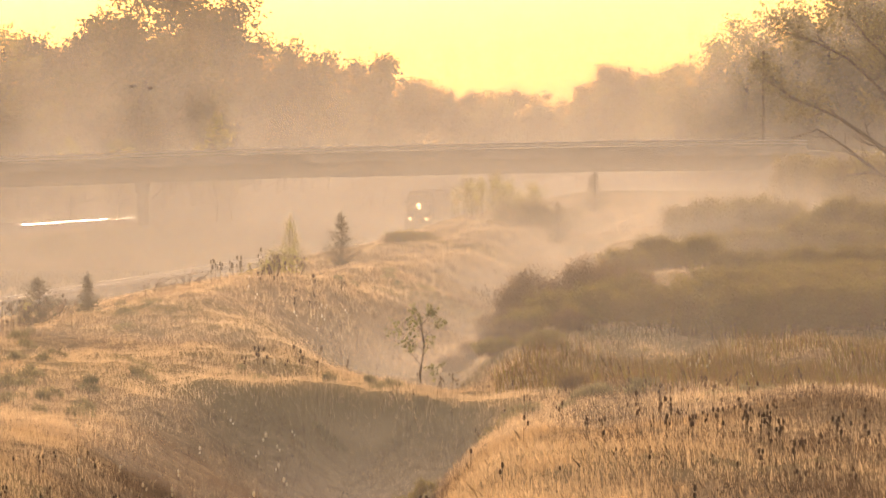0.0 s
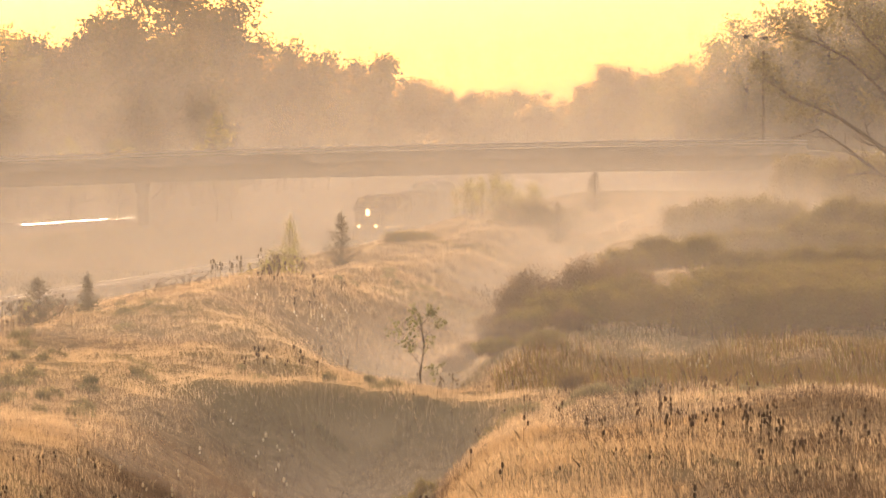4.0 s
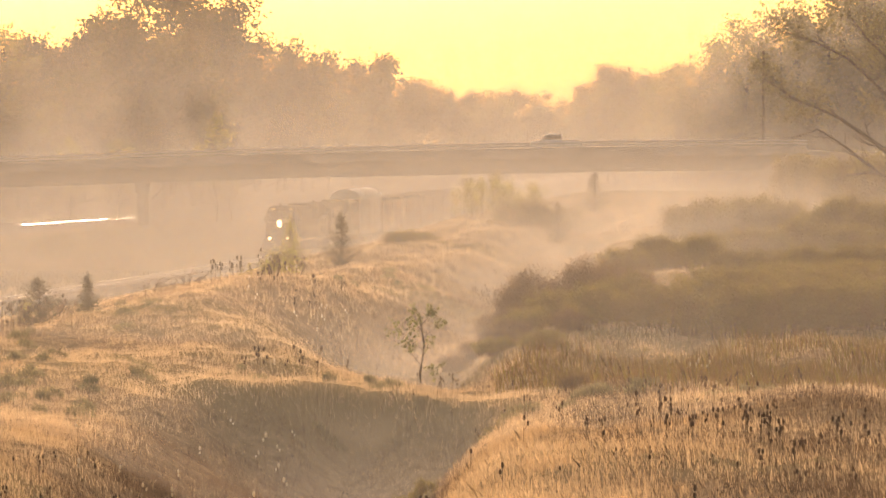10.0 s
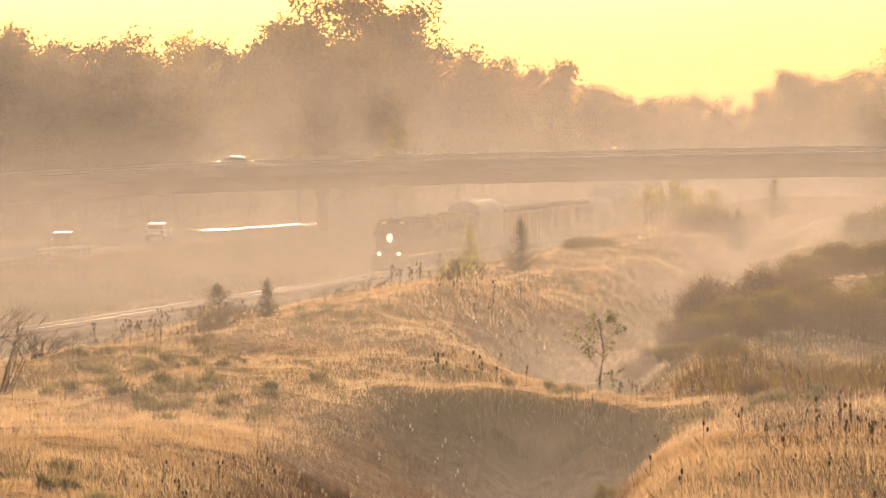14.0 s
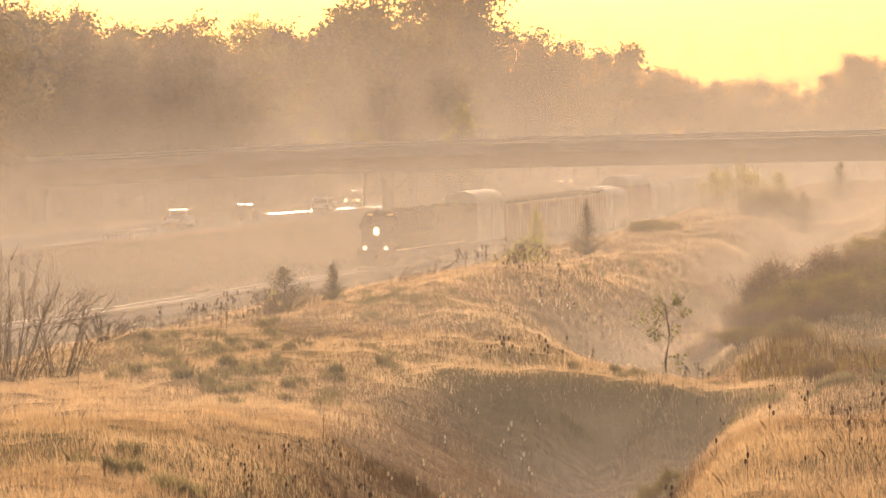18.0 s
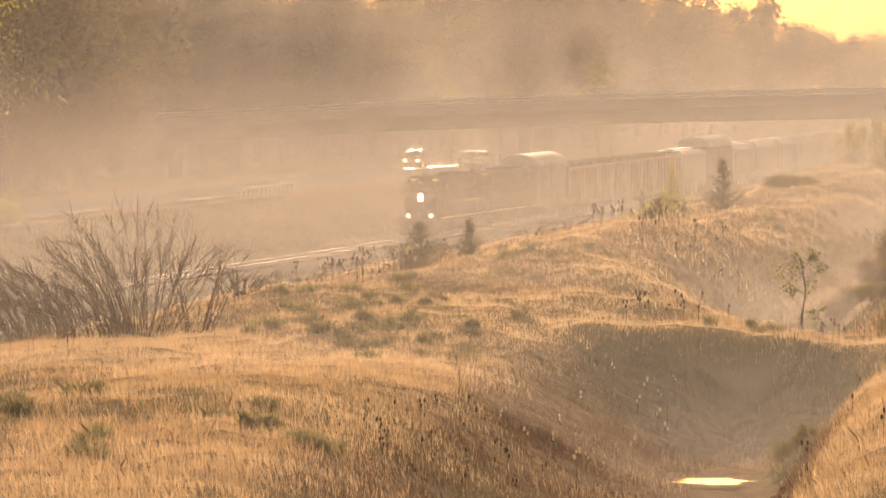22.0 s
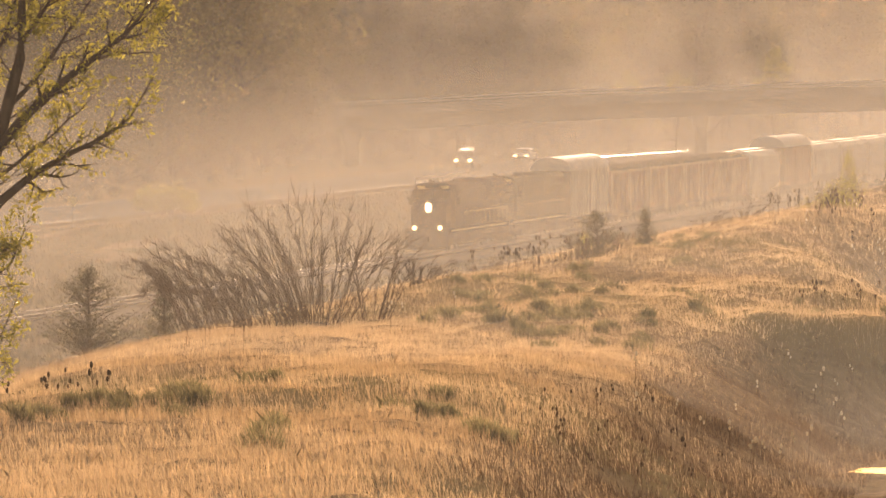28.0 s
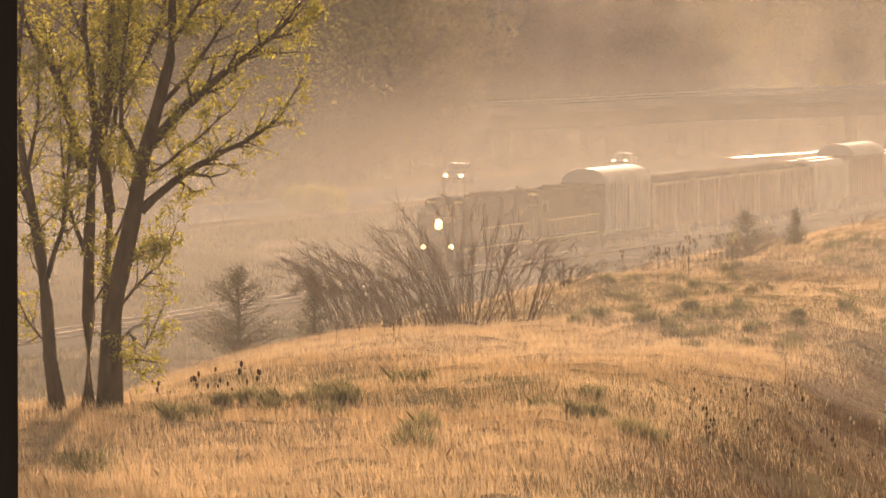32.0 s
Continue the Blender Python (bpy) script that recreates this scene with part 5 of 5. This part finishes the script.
def scatter(n, y0, y1, rng, power=1.6):
    """Spots on the meadow, thicker towards the near end."""
    u = rng.random(n)
    y = (y0 ** (1 - power) + u * (y1 ** (1 - power) - y0 ** (1 - power))) ** (1 / (1 - power))
    x = (rng.uniform(-1330, 1640, n) - 784) / 12818 * y
    mid, deep, d = ditch(x, y)
    keep = (x > crest_x(y) - 10) & ~((np.abs(x - mid) < 1.0) & (y > 136) & (y < 172))
    return x[keep], y[keep]


def herb_and_shade(x, y):
    """Brown herbs replace grass on the ditch banks; their dark colour paints in shade."""
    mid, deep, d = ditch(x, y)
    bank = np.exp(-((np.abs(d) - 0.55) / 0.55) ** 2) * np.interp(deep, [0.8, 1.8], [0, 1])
    # the west slope is covered whole, to paint its shade
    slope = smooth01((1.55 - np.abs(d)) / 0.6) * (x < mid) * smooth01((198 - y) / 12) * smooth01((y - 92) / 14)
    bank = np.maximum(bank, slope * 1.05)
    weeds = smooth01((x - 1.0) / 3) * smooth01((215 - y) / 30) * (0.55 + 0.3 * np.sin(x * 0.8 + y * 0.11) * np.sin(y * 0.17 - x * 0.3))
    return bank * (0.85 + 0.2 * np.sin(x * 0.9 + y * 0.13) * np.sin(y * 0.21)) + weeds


def meadow():
    rng = np.random.default_rng(91)
    for y0, y1, n, h, w, form, k in ((80, 150, 290000, 0.225, 0.0042, blades, 5), (150, 260, 400000, 0.21, 0.0078, spears, 3), (260, 560, 250000, 0.26, 0.015, spears, 3)):
        x, y = scatter(n, y0, y1, rng)
        clump = 0.5 + 0.5 * np.sin(x * 2.1 + 1.3 * np.sin(y * 0.7)) * np.sin(y * 0.45 + x * 0.8)
        tuft = 0.5 + 0.5 * np.sin(x * 7.3 + 2.0 * np.sin(y * 1.9)) * np.sin(y * 2.3 + x * 3.1)
        hh = h * rng.uniform(0.35, 1.1, len(x)) * (0.6 + 0.45 * clump + 0.3 * tuft) * np.where(rng.random(len(x)) < 0.05, 1.6, 1.0)
        p = form(x, y, hh, w * rng.uniform(0.6, 1.4, len(x)), rng, 0.22).reshape(-1, k, 3)
        # dark herb blades put shade onto the ditch banks
        brown = herb_and_shade(x, y) > rng.uniform(0.15, 0.95, len(x))
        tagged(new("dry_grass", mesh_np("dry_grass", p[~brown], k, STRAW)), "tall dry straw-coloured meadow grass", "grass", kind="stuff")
        tagged(new("dead_herbs", mesh_np("dead_herbs", p[brown], k, HERB_SHADE)), "brown dead herbs on the banks of the ditch, darkened to stand for shade", "herbs", kind="stuff")
    # rough grass on the flats beside the railway and the road
    y = rng.uniform(300, 640, 80000)
    x = rng.uniform(0, 1, 80000) * (crest_x(y) - 6 - road_x(y) - 9) + road_x(y) + 9
    keep = np.abs(x - track_x(y)) > 3.4
    x, y = x[keep], y[keep]
    tagged(new("rough_grass", mesh_np("rough_grass", spears(x, y, rng.uniform(0.15, 0.5, len(x)), np.full(len(x), 0.05), rng), 3, FLATS)), "rough brown grass on the flats beside the railway", "grass", kind="stuff")
    # a belt of tall brown and greenish weeds below the thickets
    n = 24000
    x, y = rng.uniform(1.5, 15.0, n), 203 + rng.normal(0, 11, n)
    keep = x > np.interp(y, [180, 200, 230], [4.5, 2.5, 1.0]) + rng.uniform(-1, 1.5, n)
    x, y = x[keep], y[keep]
    hh = rng.uniform(0.3, 0.85, len(x)) * (0.7 + 0.4 * np.sin(x * 1.1 + 0.7 * np.sin(y * 0.4)) * np.sin(y * 0.3))
    p = blades(x, y, hh, rng.uniform(0.006, 0.014, len(x)), rng, 0.16).reshape(-1, 5, 3)
    lot = rng.random(len(x)) < 0.65
    tagged(new("dead_weeds", mesh_np("dead_weeds", p[lot], 5, STEM_BROWN)), "belt of tall dead brown weeds below the thickets", "weeds", kind="stuff")
    tagged(new("green_weeds", mesh_np("green_weeds", p[~lot], 5, LEAF_SHRUB)), "greenish weeds among the dead stalks", "weeds", kind="stuff")
    # tussocks of greener grass: bearing of their two ends, distance, how many
    xs, ys, hs = [], [], []
    for b0, b1, d, n in ((-190, 20, 206, 12), (-170, -60, 196, 8), (-130, 60, 183, 12), (-80, 100, 176, 9), (-235, -165, 185, 5), (120, 160, 180, 3), (130, 270, 250, 9), (180, 280, 236, 5), (-760, -640, 124, 6), (-560, -470, 131, 6),
                         (-150, -40, 115, 6), (-1160, -1080, 98, 5), (-540, -480, 108, 4), (0, 150, 208, 10), (200, 260, 200, 4), (0, 80, 186, 5), (120, 160, 184, 3), (540, 640, 300, 8), (1000, 1150, 180, 9), (690, 760, 160, 6), (30, 60, 222, 3),
                         (-700, -640, 118, 5), (-1000, -900, 112, 7), (-880, -760, 118, 7), (-300, -180, 122, 6), (640, 700, 203, 4), (560, 610, 197, 3), (420, 470, 204, 3), (1250, 1500, 170, 9), (850, 960, 176, 5), (680, 760, 330, 5)):
        for k in range(n):
            dd = d + rng.normal(0, 0.018 * d)
            cx, m = (rng.uniform(b0, b1) - 784) / 12818 * dd, 150
            r, u, a = rng.uniform(0.16, 0.42), np.sqrt(rng.random(m)), rng.uniform(0, math.tau, m)
            xs.append(cx + r * u * np.cos(a))
            ys.append(dd + 1.6 * r * u * np.sin(a))
            hs.append(rng.uniform(0.24, 0.42) * (1.1 - 0.55 * u * u) * rng.uniform(0.75, 1.1, m))
    x, y, hh = np.concatenate(xs), np.concatenate(ys), np.concatenate(hs)
    tagged(new("green_grass", mesh_np("green_grass", blades(x, y, hh, np.full(len(x), 0.0085), rng, 0.28), 5, GREEN_GRASS)), "tussocks of fresh green grass among the straw", "grass", kind="stuff")


meadow()


def teasel(seed, h, heads):
    rng = np.random.default_rng(seed)
    t = new("teasel")
    top = Vector((rng.normal(0, 0.06) * h, rng.normal(0, 0.04), h))
    g = Geo().chain([(0, 0, -0.1), (top.x * 0.3, 0, h * 0.5), top], [0.009, 0.008, 0.006], 4)
    ends = [top]
    for k in range(heads - 1):
        f = rng.uniform(0.55, 0.85)
        s = -1 if k % 2 else 1
        b0 = Vector((top.x * f, 0, h * f))
        b1 = b0 + Vector((s * rng.uniform(0.04, 0.11), rng.normal(0, 0.06), rng.uniform(0.08, 0.2)))
        g.tube(b0, b1, 0.006, 0.005, 4)
        ends.append(b1)
    part("stalk", g, STALK, t)
    for p in ends:
        part("seed_head", Geo().ball((p.x, p.y, p.z + 0.04), (0.034, 0.034, 0.07), 7, 5), SEED, t)
    return t


def teasels():
    rng = np.random.default_rng(17)
    kinds = [teasel(i, 0.62 + 0.08 * i, 1 + i % 3) for i in range(4)]
    for k in kinds:
        tagged(k, "dead brown teasel stalk with dark seed heads", "teasel", "teasels in the meadow")
    used = set()
    # drifts of stalks: bearing, distance, spread across, spread along, how many, height
    for b, d, sx, sy, n, s in ((1330, 135, 4.6, 34, 60, 0.85), (1180, 150, 3.6, 38, 34, 0.9), (1480, 135, 3.4, 34, 50, 0.85), (1250, 112, 4.5, 12, 16, 0.72), (440, 288, 1.9, 14, 34, 1.25), (520, 268, 1.8, 14, 22, 1.2), (510, 200, 1.4, 5, 12, 1.1),
                               (5, 232, 2.0, 6, 40, 1.15), (-70, 224, 1.6, 6, 18, 1.0), (-900, 132, 1.2, 6, 12, 1.0), (-640, 160, 1.4, 4, 8, 0.8), (620, 255, 1.2, 14, 10, 1.1), (880, 330, 2.0, 14, 20, 1.3), (820, 196, 1.6, 8, 14, 0.8), (100, 134, 1.6, 12, 14, 0.8), (0, 120, 1.0, 5, 8, 0.75), (180, 126, 1.4, 8, 8, 0.8)):
        for i in range(n):
            dd = d + rng.normal(0, sy * 0.5)
            x = (b - 784) / 12818 * d + rng.normal(0, sx * 0.5)
            k = kinds[int(rng.integers(0, 4))]
            m = turned(x, dd, float(land(x, dd)), rng.uniform(0, 360), 0.82 * s * rng.uniform(0.7, 1.2))
            if k.name in used:
                again(k, m)
            else:
                k.matrix_basis = m
                used.add(k.name)


teasels()


def milkweed():
    rng = np.random.default_rng(23)
    first = None
    for b, d, sx, sy, n in ((560, 262, 2.4, 18, 12), (480, 186, 2.0, 8, 9), (380, 150, 1.6, 12, 7), (150, 145, 2.4, 14, 5), (1240, 196, 2.0, 10, 6), (-300, 190, 4.0, 16, 5)):
        for i in range(n):
            dd = d + rng.normal(0, sy * 0.5)
            x = (b - 784) / 12818 * d + rng.normal(0, sx * 0.5)
            m = turned(x, dd, float(land(x, dd)), rng.uniform(0, 360), rng.uniform(0.7, 1.2))
            if first is None:
                first = new("milkweed")
                part("stalk", Geo().chain([(0, 0, -0.1), (0.02, 0, 0.4), (0.05, 0, 0.62)], [0.008, 0.007, 0.005], 4), STALK, first)
                part("open_pod", Geo().ball((0.06, 0, 0.66), (0.035, 0.03, 0.06), 7, 5), DOWN, first)
                part("open_pod", Geo().ball((-0.02, 0.02, 0.55), (0.025, 0.025, 0.045), 7, 5), DOWN, first)
                tagged(first, "dead milkweed stalk with open pods of pale down", "milkweed", "milkweeds in the meadow").matrix_basis = m
            else:
                again(first, m)


milkweed()


# ---- single things ----
def utility_pole():
    t = new("utility_pole")
    part("pole", Geo().tube((0, 0, -1), (0, 0, 19.5), 0.24, 0.15, 10), BARK, t)
    part("crossarm", Geo().box((0, -0.2, 17.5), (2.6, 0.12, 0.14)), BARK, t)
    for x in (-1.15, -0.6, 0.6, 1.15):
        part("insulator", Geo().tube((x, -0.2, 17.57), (x, -0.2, 17.8), 0.06, 0.04, 8), GLASS, t)
    x, y, z = place(1351, 814)
    t.matrix_basis = pose(x, y, 0.4, 0, 0, 20)
    tagged(t, "tall wooden utility pole behind the overpass", "utility pole")


utility_pole()


def guardrail():
    t = new("guardrail")
    ys = np.arange(655, 680, 2.0)
    prof = [(0.0, 0.42), (0.07, 0.48), (0.0, 0.56), (0.0, 0.6), (0.07, 0.68), (0.0, 0.74), (-0.03, 0.74), (-0.03, 0.42)]
    g = Geo()
    k = len(prof)
    for y in ys:
        g.v += [(road_x(y) + 7.0 + px, y, float(road_z(y)) + pz) for px, pz in prof]
    g.f = [(k * i + (j + 1) % k, k * i + j, k * i + k + j, k * i + k + (j + 1) % k) for i in range(len(ys) - 1) for j in range(k)]
    part("beam", g, STEEL, t)
    for y in ys:
        part("post", Geo().box((road_x(y) + 6.9, y, float(road_z(y)) + 0.1), (0.12, 0.1, 1.1)), STEEL, t)
    tagged(t, "galvanised steel guardrail beside the highway", "guardrail")


guardrail()


def road_sign():
    t = new("road_sign")
    part("post", Geo().tube((0, 0, -0.4), (0, 0, 2.5), 0.045, 0.045, 8), STEEL, t)
    part("plate", Geo().add([(x, y, z) for y in (-0.06, -0.045) for x, z in ((0, 1.55), (0.45, 2.0), (0, 2.45), (-0.45, 2.0))],
                            [(0, 1, 2, 3), (7, 6, 5, 4), (0, 4, 5, 1), (1, 5, 6, 2), (2, 6, 7, 3), (3, 7, 4, 0)]), LOCO_TRIM, t, "yellow diamond plate")
    t.matrix_basis = pose(-67.6, 525, float(land(-67.6, 525)))
    tagged(t, "yellow diamond road sign beside the highway", "road sign")


road_sign()


def near_post():
    t = new("sign_post")
    x, y = -1.022, 6.0
    g0 = float(land(x, y))
    part("post", Geo().box((0, 0, 1.6), (0.15, 0.15, 3.6), 0, 0.02), POST_STEEL, t)
    part("post_cap", Geo().box((0, 0, 3.43), (0.17, 0.17, 0.06), 0, 0.02), POST_STEEL, t)
    t.matrix_basis = pose(x, y, g0, 0, 0, 9)
    tagged(t, "dark weathered post standing close on the rise", "post")


near_post()


def bird():
    t = new("bird")
    part("body", Geo().ball((0, 0, 0), (0.07, 0.26, 0.075), 8, 6), FEATHER, t)
    part("head", Geo().ball((0, 0.36, 0.03), (0.045, 0.09, 0.045), 7, 5).tube((0, 0.25, 0.0), (0, 0.36, 0.03), 0.045, 0.035, 6), FEATHER, t)
    part("tail", Geo().add([(-0.05, -0.2, 0), (0.05, -0.2, 0), (0.08, -0.42, 0.01), (-0.08, -0.42, 0.01), (-0.05, -0.2, 0.02), (0.05, -0.2, 0.02), (0.08, -0.42, 0.02), (-0.08, -0.42, 0.02)],
                           [(3, 2, 1, 0), (4, 5, 6, 7), (0, 1, 5, 4), (1, 2, 6, 5), (2, 3, 7, 6), (3, 0, 4, 7)]), FEATHER, t)
    wings = []
    for s in (-1, 1):
        w = part("wing", Geo().add([(0, 0.14, 0.03), (0, -0.12, 0.03), (s * 0.3, -0.1, 0.03), (s * 0.3, 0.16, 0.03), (s * 0.62, -0.06, 0.03), (s * 0.55, 0.08, 0.03),
                                    (0, 0.14, 0.05), (0, -0.12, 0.05), (s * 0.3, -0.1, 0.05), (s * 0.3, 0.16, 0.05), (s * 0.62, -0.06, 0.04), (s * 0.55, 0.08, 0.04)],
                                   [(0, 1, 2, 3), (3, 2, 4, 5), (9, 8, 7, 6), (11, 10, 8, 9), (0, 3, 9, 6), (3, 5, 11, 9), (5, 4, 10, 11), (4, 2, 8, 10), (2, 1, 7, 8)]), FEATHER, t)
        wings.append((w, s))
    tagged(t, "dark duck flying past above the woods", "bird", "pair of flying birds")
    return t, wings


BIRDS = [bird(), bird()]


# ---- ground mist ----
def mist(name, y, half, top, base, amount, seed, bottom=-3.0, middle=0.0, edge=0.0, west=None):
    """A thin veil of mist hanging across the valley, denser near the ground."""
    m = bpy.data.materials.new("mist")
    m.use_nodes = True
    n, l = m.node_tree.nodes, m.node_tree.links
    n.remove(n["Principled BSDF"])
    co, sep = n.new("ShaderNodeTexCoord"), n.new("ShaderNodeSeparateXYZ")
    l.new(co.outputs["Object"], sep.inputs[0])
    hgt = n.new("ShaderNodeMapRange")
    hgt.interpolation_type = 'SMOOTHSTEP'
    hgt.inputs["From Min"].default_value, hgt.inputs["From Max"].default_value = base, top
    hgt.inputs["To Min"].default_value, hgt.inputs["To Max"].default_value = 1.0, 0.0
    l.new(sep.outputs[2], hgt.inputs["Value"])
    mp, no = n.new("ShaderNodeMapping"), n.new("ShaderNodeTexNoise")
    mp.inputs["Location"].default_value = (seed * 13.1, 0, seed * 3.7)
    mp.inputs["Scale"].default_value = (0.045, 1, 0.16)
    no.inputs["Scale"].default_value, no.inputs["Detail"].default_value = 1.0, 3
    l.new(co.outputs["Object"], mp.inputs[0])
    l.new(mp.outputs[0], no.inputs["Vector"])
    nr = n.new("ShaderNodeMapRange")
    nr.inputs["From Min"].default_value, nr.inputs["From Max"].default_value = 0.3, 0.7
    nr.inputs["To Min"].default_value, nr.inputs["To Max"].default_value = 0.95 * amount, 1.5 * amount
    l.new(no.outputs[0], nr.inputs["Value"])
    mul = n.new("ShaderNodeMath")
    mul.operation = 'MULTIPLY'
    l.new(hgt.outputs[0], mul.inputs[0])
    l.new(nr.outputs[0], mul.inputs[1])
    dense = mul.outputs[0]
    if edge:
        ab, fade, m2 = n.new("ShaderNodeMath"), n.new("ShaderNodeMapRange"), n.new("ShaderNodeMath")
        ab.operation, m2.operation, fade.interpolation_type = 'ABSOLUTE', 'MULTIPLY', 'SMOOTHSTEP'
        fade.inputs["From Min"].default_value, fade.inputs["From Max"].default_value = half - edge, half
        fade.inputs["To Min"].default_value, fade.inputs["To Max"].default_value = 1.0, 0.0
        l.new(sep.outputs[0], ab.inputs[0])
        l.new(ab.outputs[0], fade.inputs["Value"])
        l.new(dense, m2.inputs[0])
        l.new(fade.outputs[0], m2.inputs[1])
        dense = m2.outputs[0]
    if west:
        fade, m2 = n.new("ShaderNodeMapRange"), n.new("ShaderNodeMath")
        m2.operation, fade.interpolation_type = 'MULTIPLY', 'SMOOTHSTEP'
        fade.inputs["From Min"].default_value, fade.inputs["From Max"].default_value = west[0], west[1]
        fade.inputs["To Min"].default_value, fade.inputs["To Max"].default_value = west[2], 1.0
        l.new(sep.outputs[0], fade.inputs["Value"])
        l.new(dense, m2.inputs[0])
        l.new(fade.outputs[0], m2.inputs[1])
        dense = m2.outputs[0]
    tl, df, tr = n.new("ShaderNodeBsdfTranslucent"), n.new("ShaderNodeBsdfDiffuse"), n.new("ShaderNodeBsdfTransparent")
    for b in (tl, df):
        b.inputs[0].default_value = (0.46, 0.46, 0.46, 1)
    ms, mx = n.new("ShaderNodeMixShader"), n.new("ShaderNodeMixShader")
    ms.inputs[0].default_value = 0.35
    l.new(tl.outputs[0], ms.inputs[1])
    l.new(df.outputs[0], ms.inputs[2])
    l.new(dense, mx.inputs[0])
    l.new(tr.outputs[0], mx.inputs[1])
    l.new(ms.outputs[0], mx.inputs[2])
    l.new(mx.outputs[0], n["Material Output"].inputs[0])
    g = Geo()
    k = 24
    for i in range(k + 1):
        x = -half + 2 * half * i / k
        yy = 0.02 * half * math.sin(i * 1.1 + seed) * 1.5
        g.v += [(x, yy, bottom), (x, yy + 1.5, top)]
    g.f = [(2 * i, 2 * i + 2, 2 * i + 3, 2 * i + 1) for i in range(k)]
    ob = new(name, g.mesh(name, m))
    ob.location = (middle, y, 0)
    tagged(ob, "thin veil of sunlit morning mist over the low ground", "mist", kind="stuff")


for y, half, top, base, amount, seed in ((846, 160, 46, 2, 0.23, 13), (825, 160, 40, 2, 0.21, 11), (948, 170, 40, 2, 0.12, 14), (1240, 220, 40, 2, 0.3, 12)):
    mist("mist_veil", y, half, top, base, amount, seed)
mist("mist_veil", 700, 75, 38, 2, 0.22, 15, middle=-115, edge=55)
mist("mist_veil", 838, 60, 44, 2, 0.28, 16, middle=52, edge=28)
mist("mist_veil", 762, 52, 13, 2, 0.26, 17, middle=2, edge=30)
# thinner towards the wooded side: lower density stands in for the woods' shade
for y, top, amount, seed in ((250, 13, 0.055, 1), (335, 14, 0.11, 2), (385, 15, 0.115, 3), (435, 16, 0.13, 4), (490, 16, 0.14, 5), (545, 15, 0.12, 6), (605, 14, 0.095, 7), (665, 14, 0.1, 8), (725, 15, 0.11, 9), (785, 20, 0.2, 10)):
    mist("mist_veil", y, 30 + 0.17 * y, top, 2, amount, seed, west=(-0.09 * y, 0.03 * y, 0.75))
for y, half, top, amount, seed in ((70, 40, 40, 0.045, 21), (155, 50, 30, 0.085, 22), (225, 60, 24, 0.085, 23)):
    mist("mist_veil", y, half, top, 8, amount, seed)
for y, half, top, base, amount, seed, middle in ((145, 4.5, 8.0, 5.2, 0.16, 38, -2.0), (176, 5.0, 8.0, 5.2, 0.15, 31, -1.2), (187, 5.5, 8.0, 5.4, 0.15, 32, -1.0), (236, 6.0, 8.6, 6.0, 0.2, 33, -0.5), (252, 6.5, 8.8, 6.0, 0.15, 34, 0.0), (300, 12.0, 9.8, 6.2, 0.2, 35, 5.0), (350, 16.0, 10.4, 6.2, 0.26, 36, 8.0), (420, 20.0, 11.4, 6.2, 0.28, 37, 14.0), (470, 22.0, 12.0, 6.2, 0.25, 39, 18.0)):
    mist("mist_patch", y, half, top, base, amount, seed, 3.0, middle, half * 0.8)


# ---- what moves ----
def motions():
    def ahead(y):
        return pose(track_x(y), y, 0.0, 0, 0, 172.875)

    run = [(t, 779.3 - 10.08 * t - 0.0095 * t * t) for t in (0, 4, 8, 12, 16, 20, 24, 28, 32)]
    for thing, back in TRAIN:
        walk(thing, [(t, ahead(y + back * 0.9923)) for t, y in run])
    for thing, t0, x0, v in BRIDGE_CARS:
        def on_deck(t):
            x = x0 + v * (t - t0)
            return pose(x, 799.0, rail_top(min(max(x, -100), 40)) - 0.87 - (0.0 if -104 < x < 40 else 0.3), 0, 0, 90)
        span_t = [0.0] + list(np.arange(max(0.5, t0 - 1.0), t0 + 5.01, 0.5)) + [32.0]
        walk(thing, [(float(t), on_deck(t)) for t in span_t])
    for thing, way, off, rows in ROAD_CARS:
        keys = []
        for t, y in rows:
            rz = 180 - 7.125 if way > 0 else -7.125
            keys.append((t, pose(road_x(y) - off, y, float(road_z(y)) + 0.035, 0, 0, rz)))
        walk(thing, keys)
    for i, (b, wings) in enumerate(BIRDS):
        def at(t):
            px, py = 776 + 272 * (t - 2) + 34 * i, 108 - 22 * (t - 2) + 3 * i
            return pose((px - 784) / 12818 * 560, 560, 15.5 + (160 - py) / 12818 * 560, 0, 0, -80)
        walk(b, [(t, at(t)) for t in (0, 2, 4, 8, 16, 32)])
        for w, s in wings:
            walk(w, [(k * 0.2, pose(0, 0, 0, 0, s * (-28 if k % 2 else 24), 0)) for k in range(21)] + [(32.0, pose(0, 0, 0, 0, s * 24, 0))])


motions()
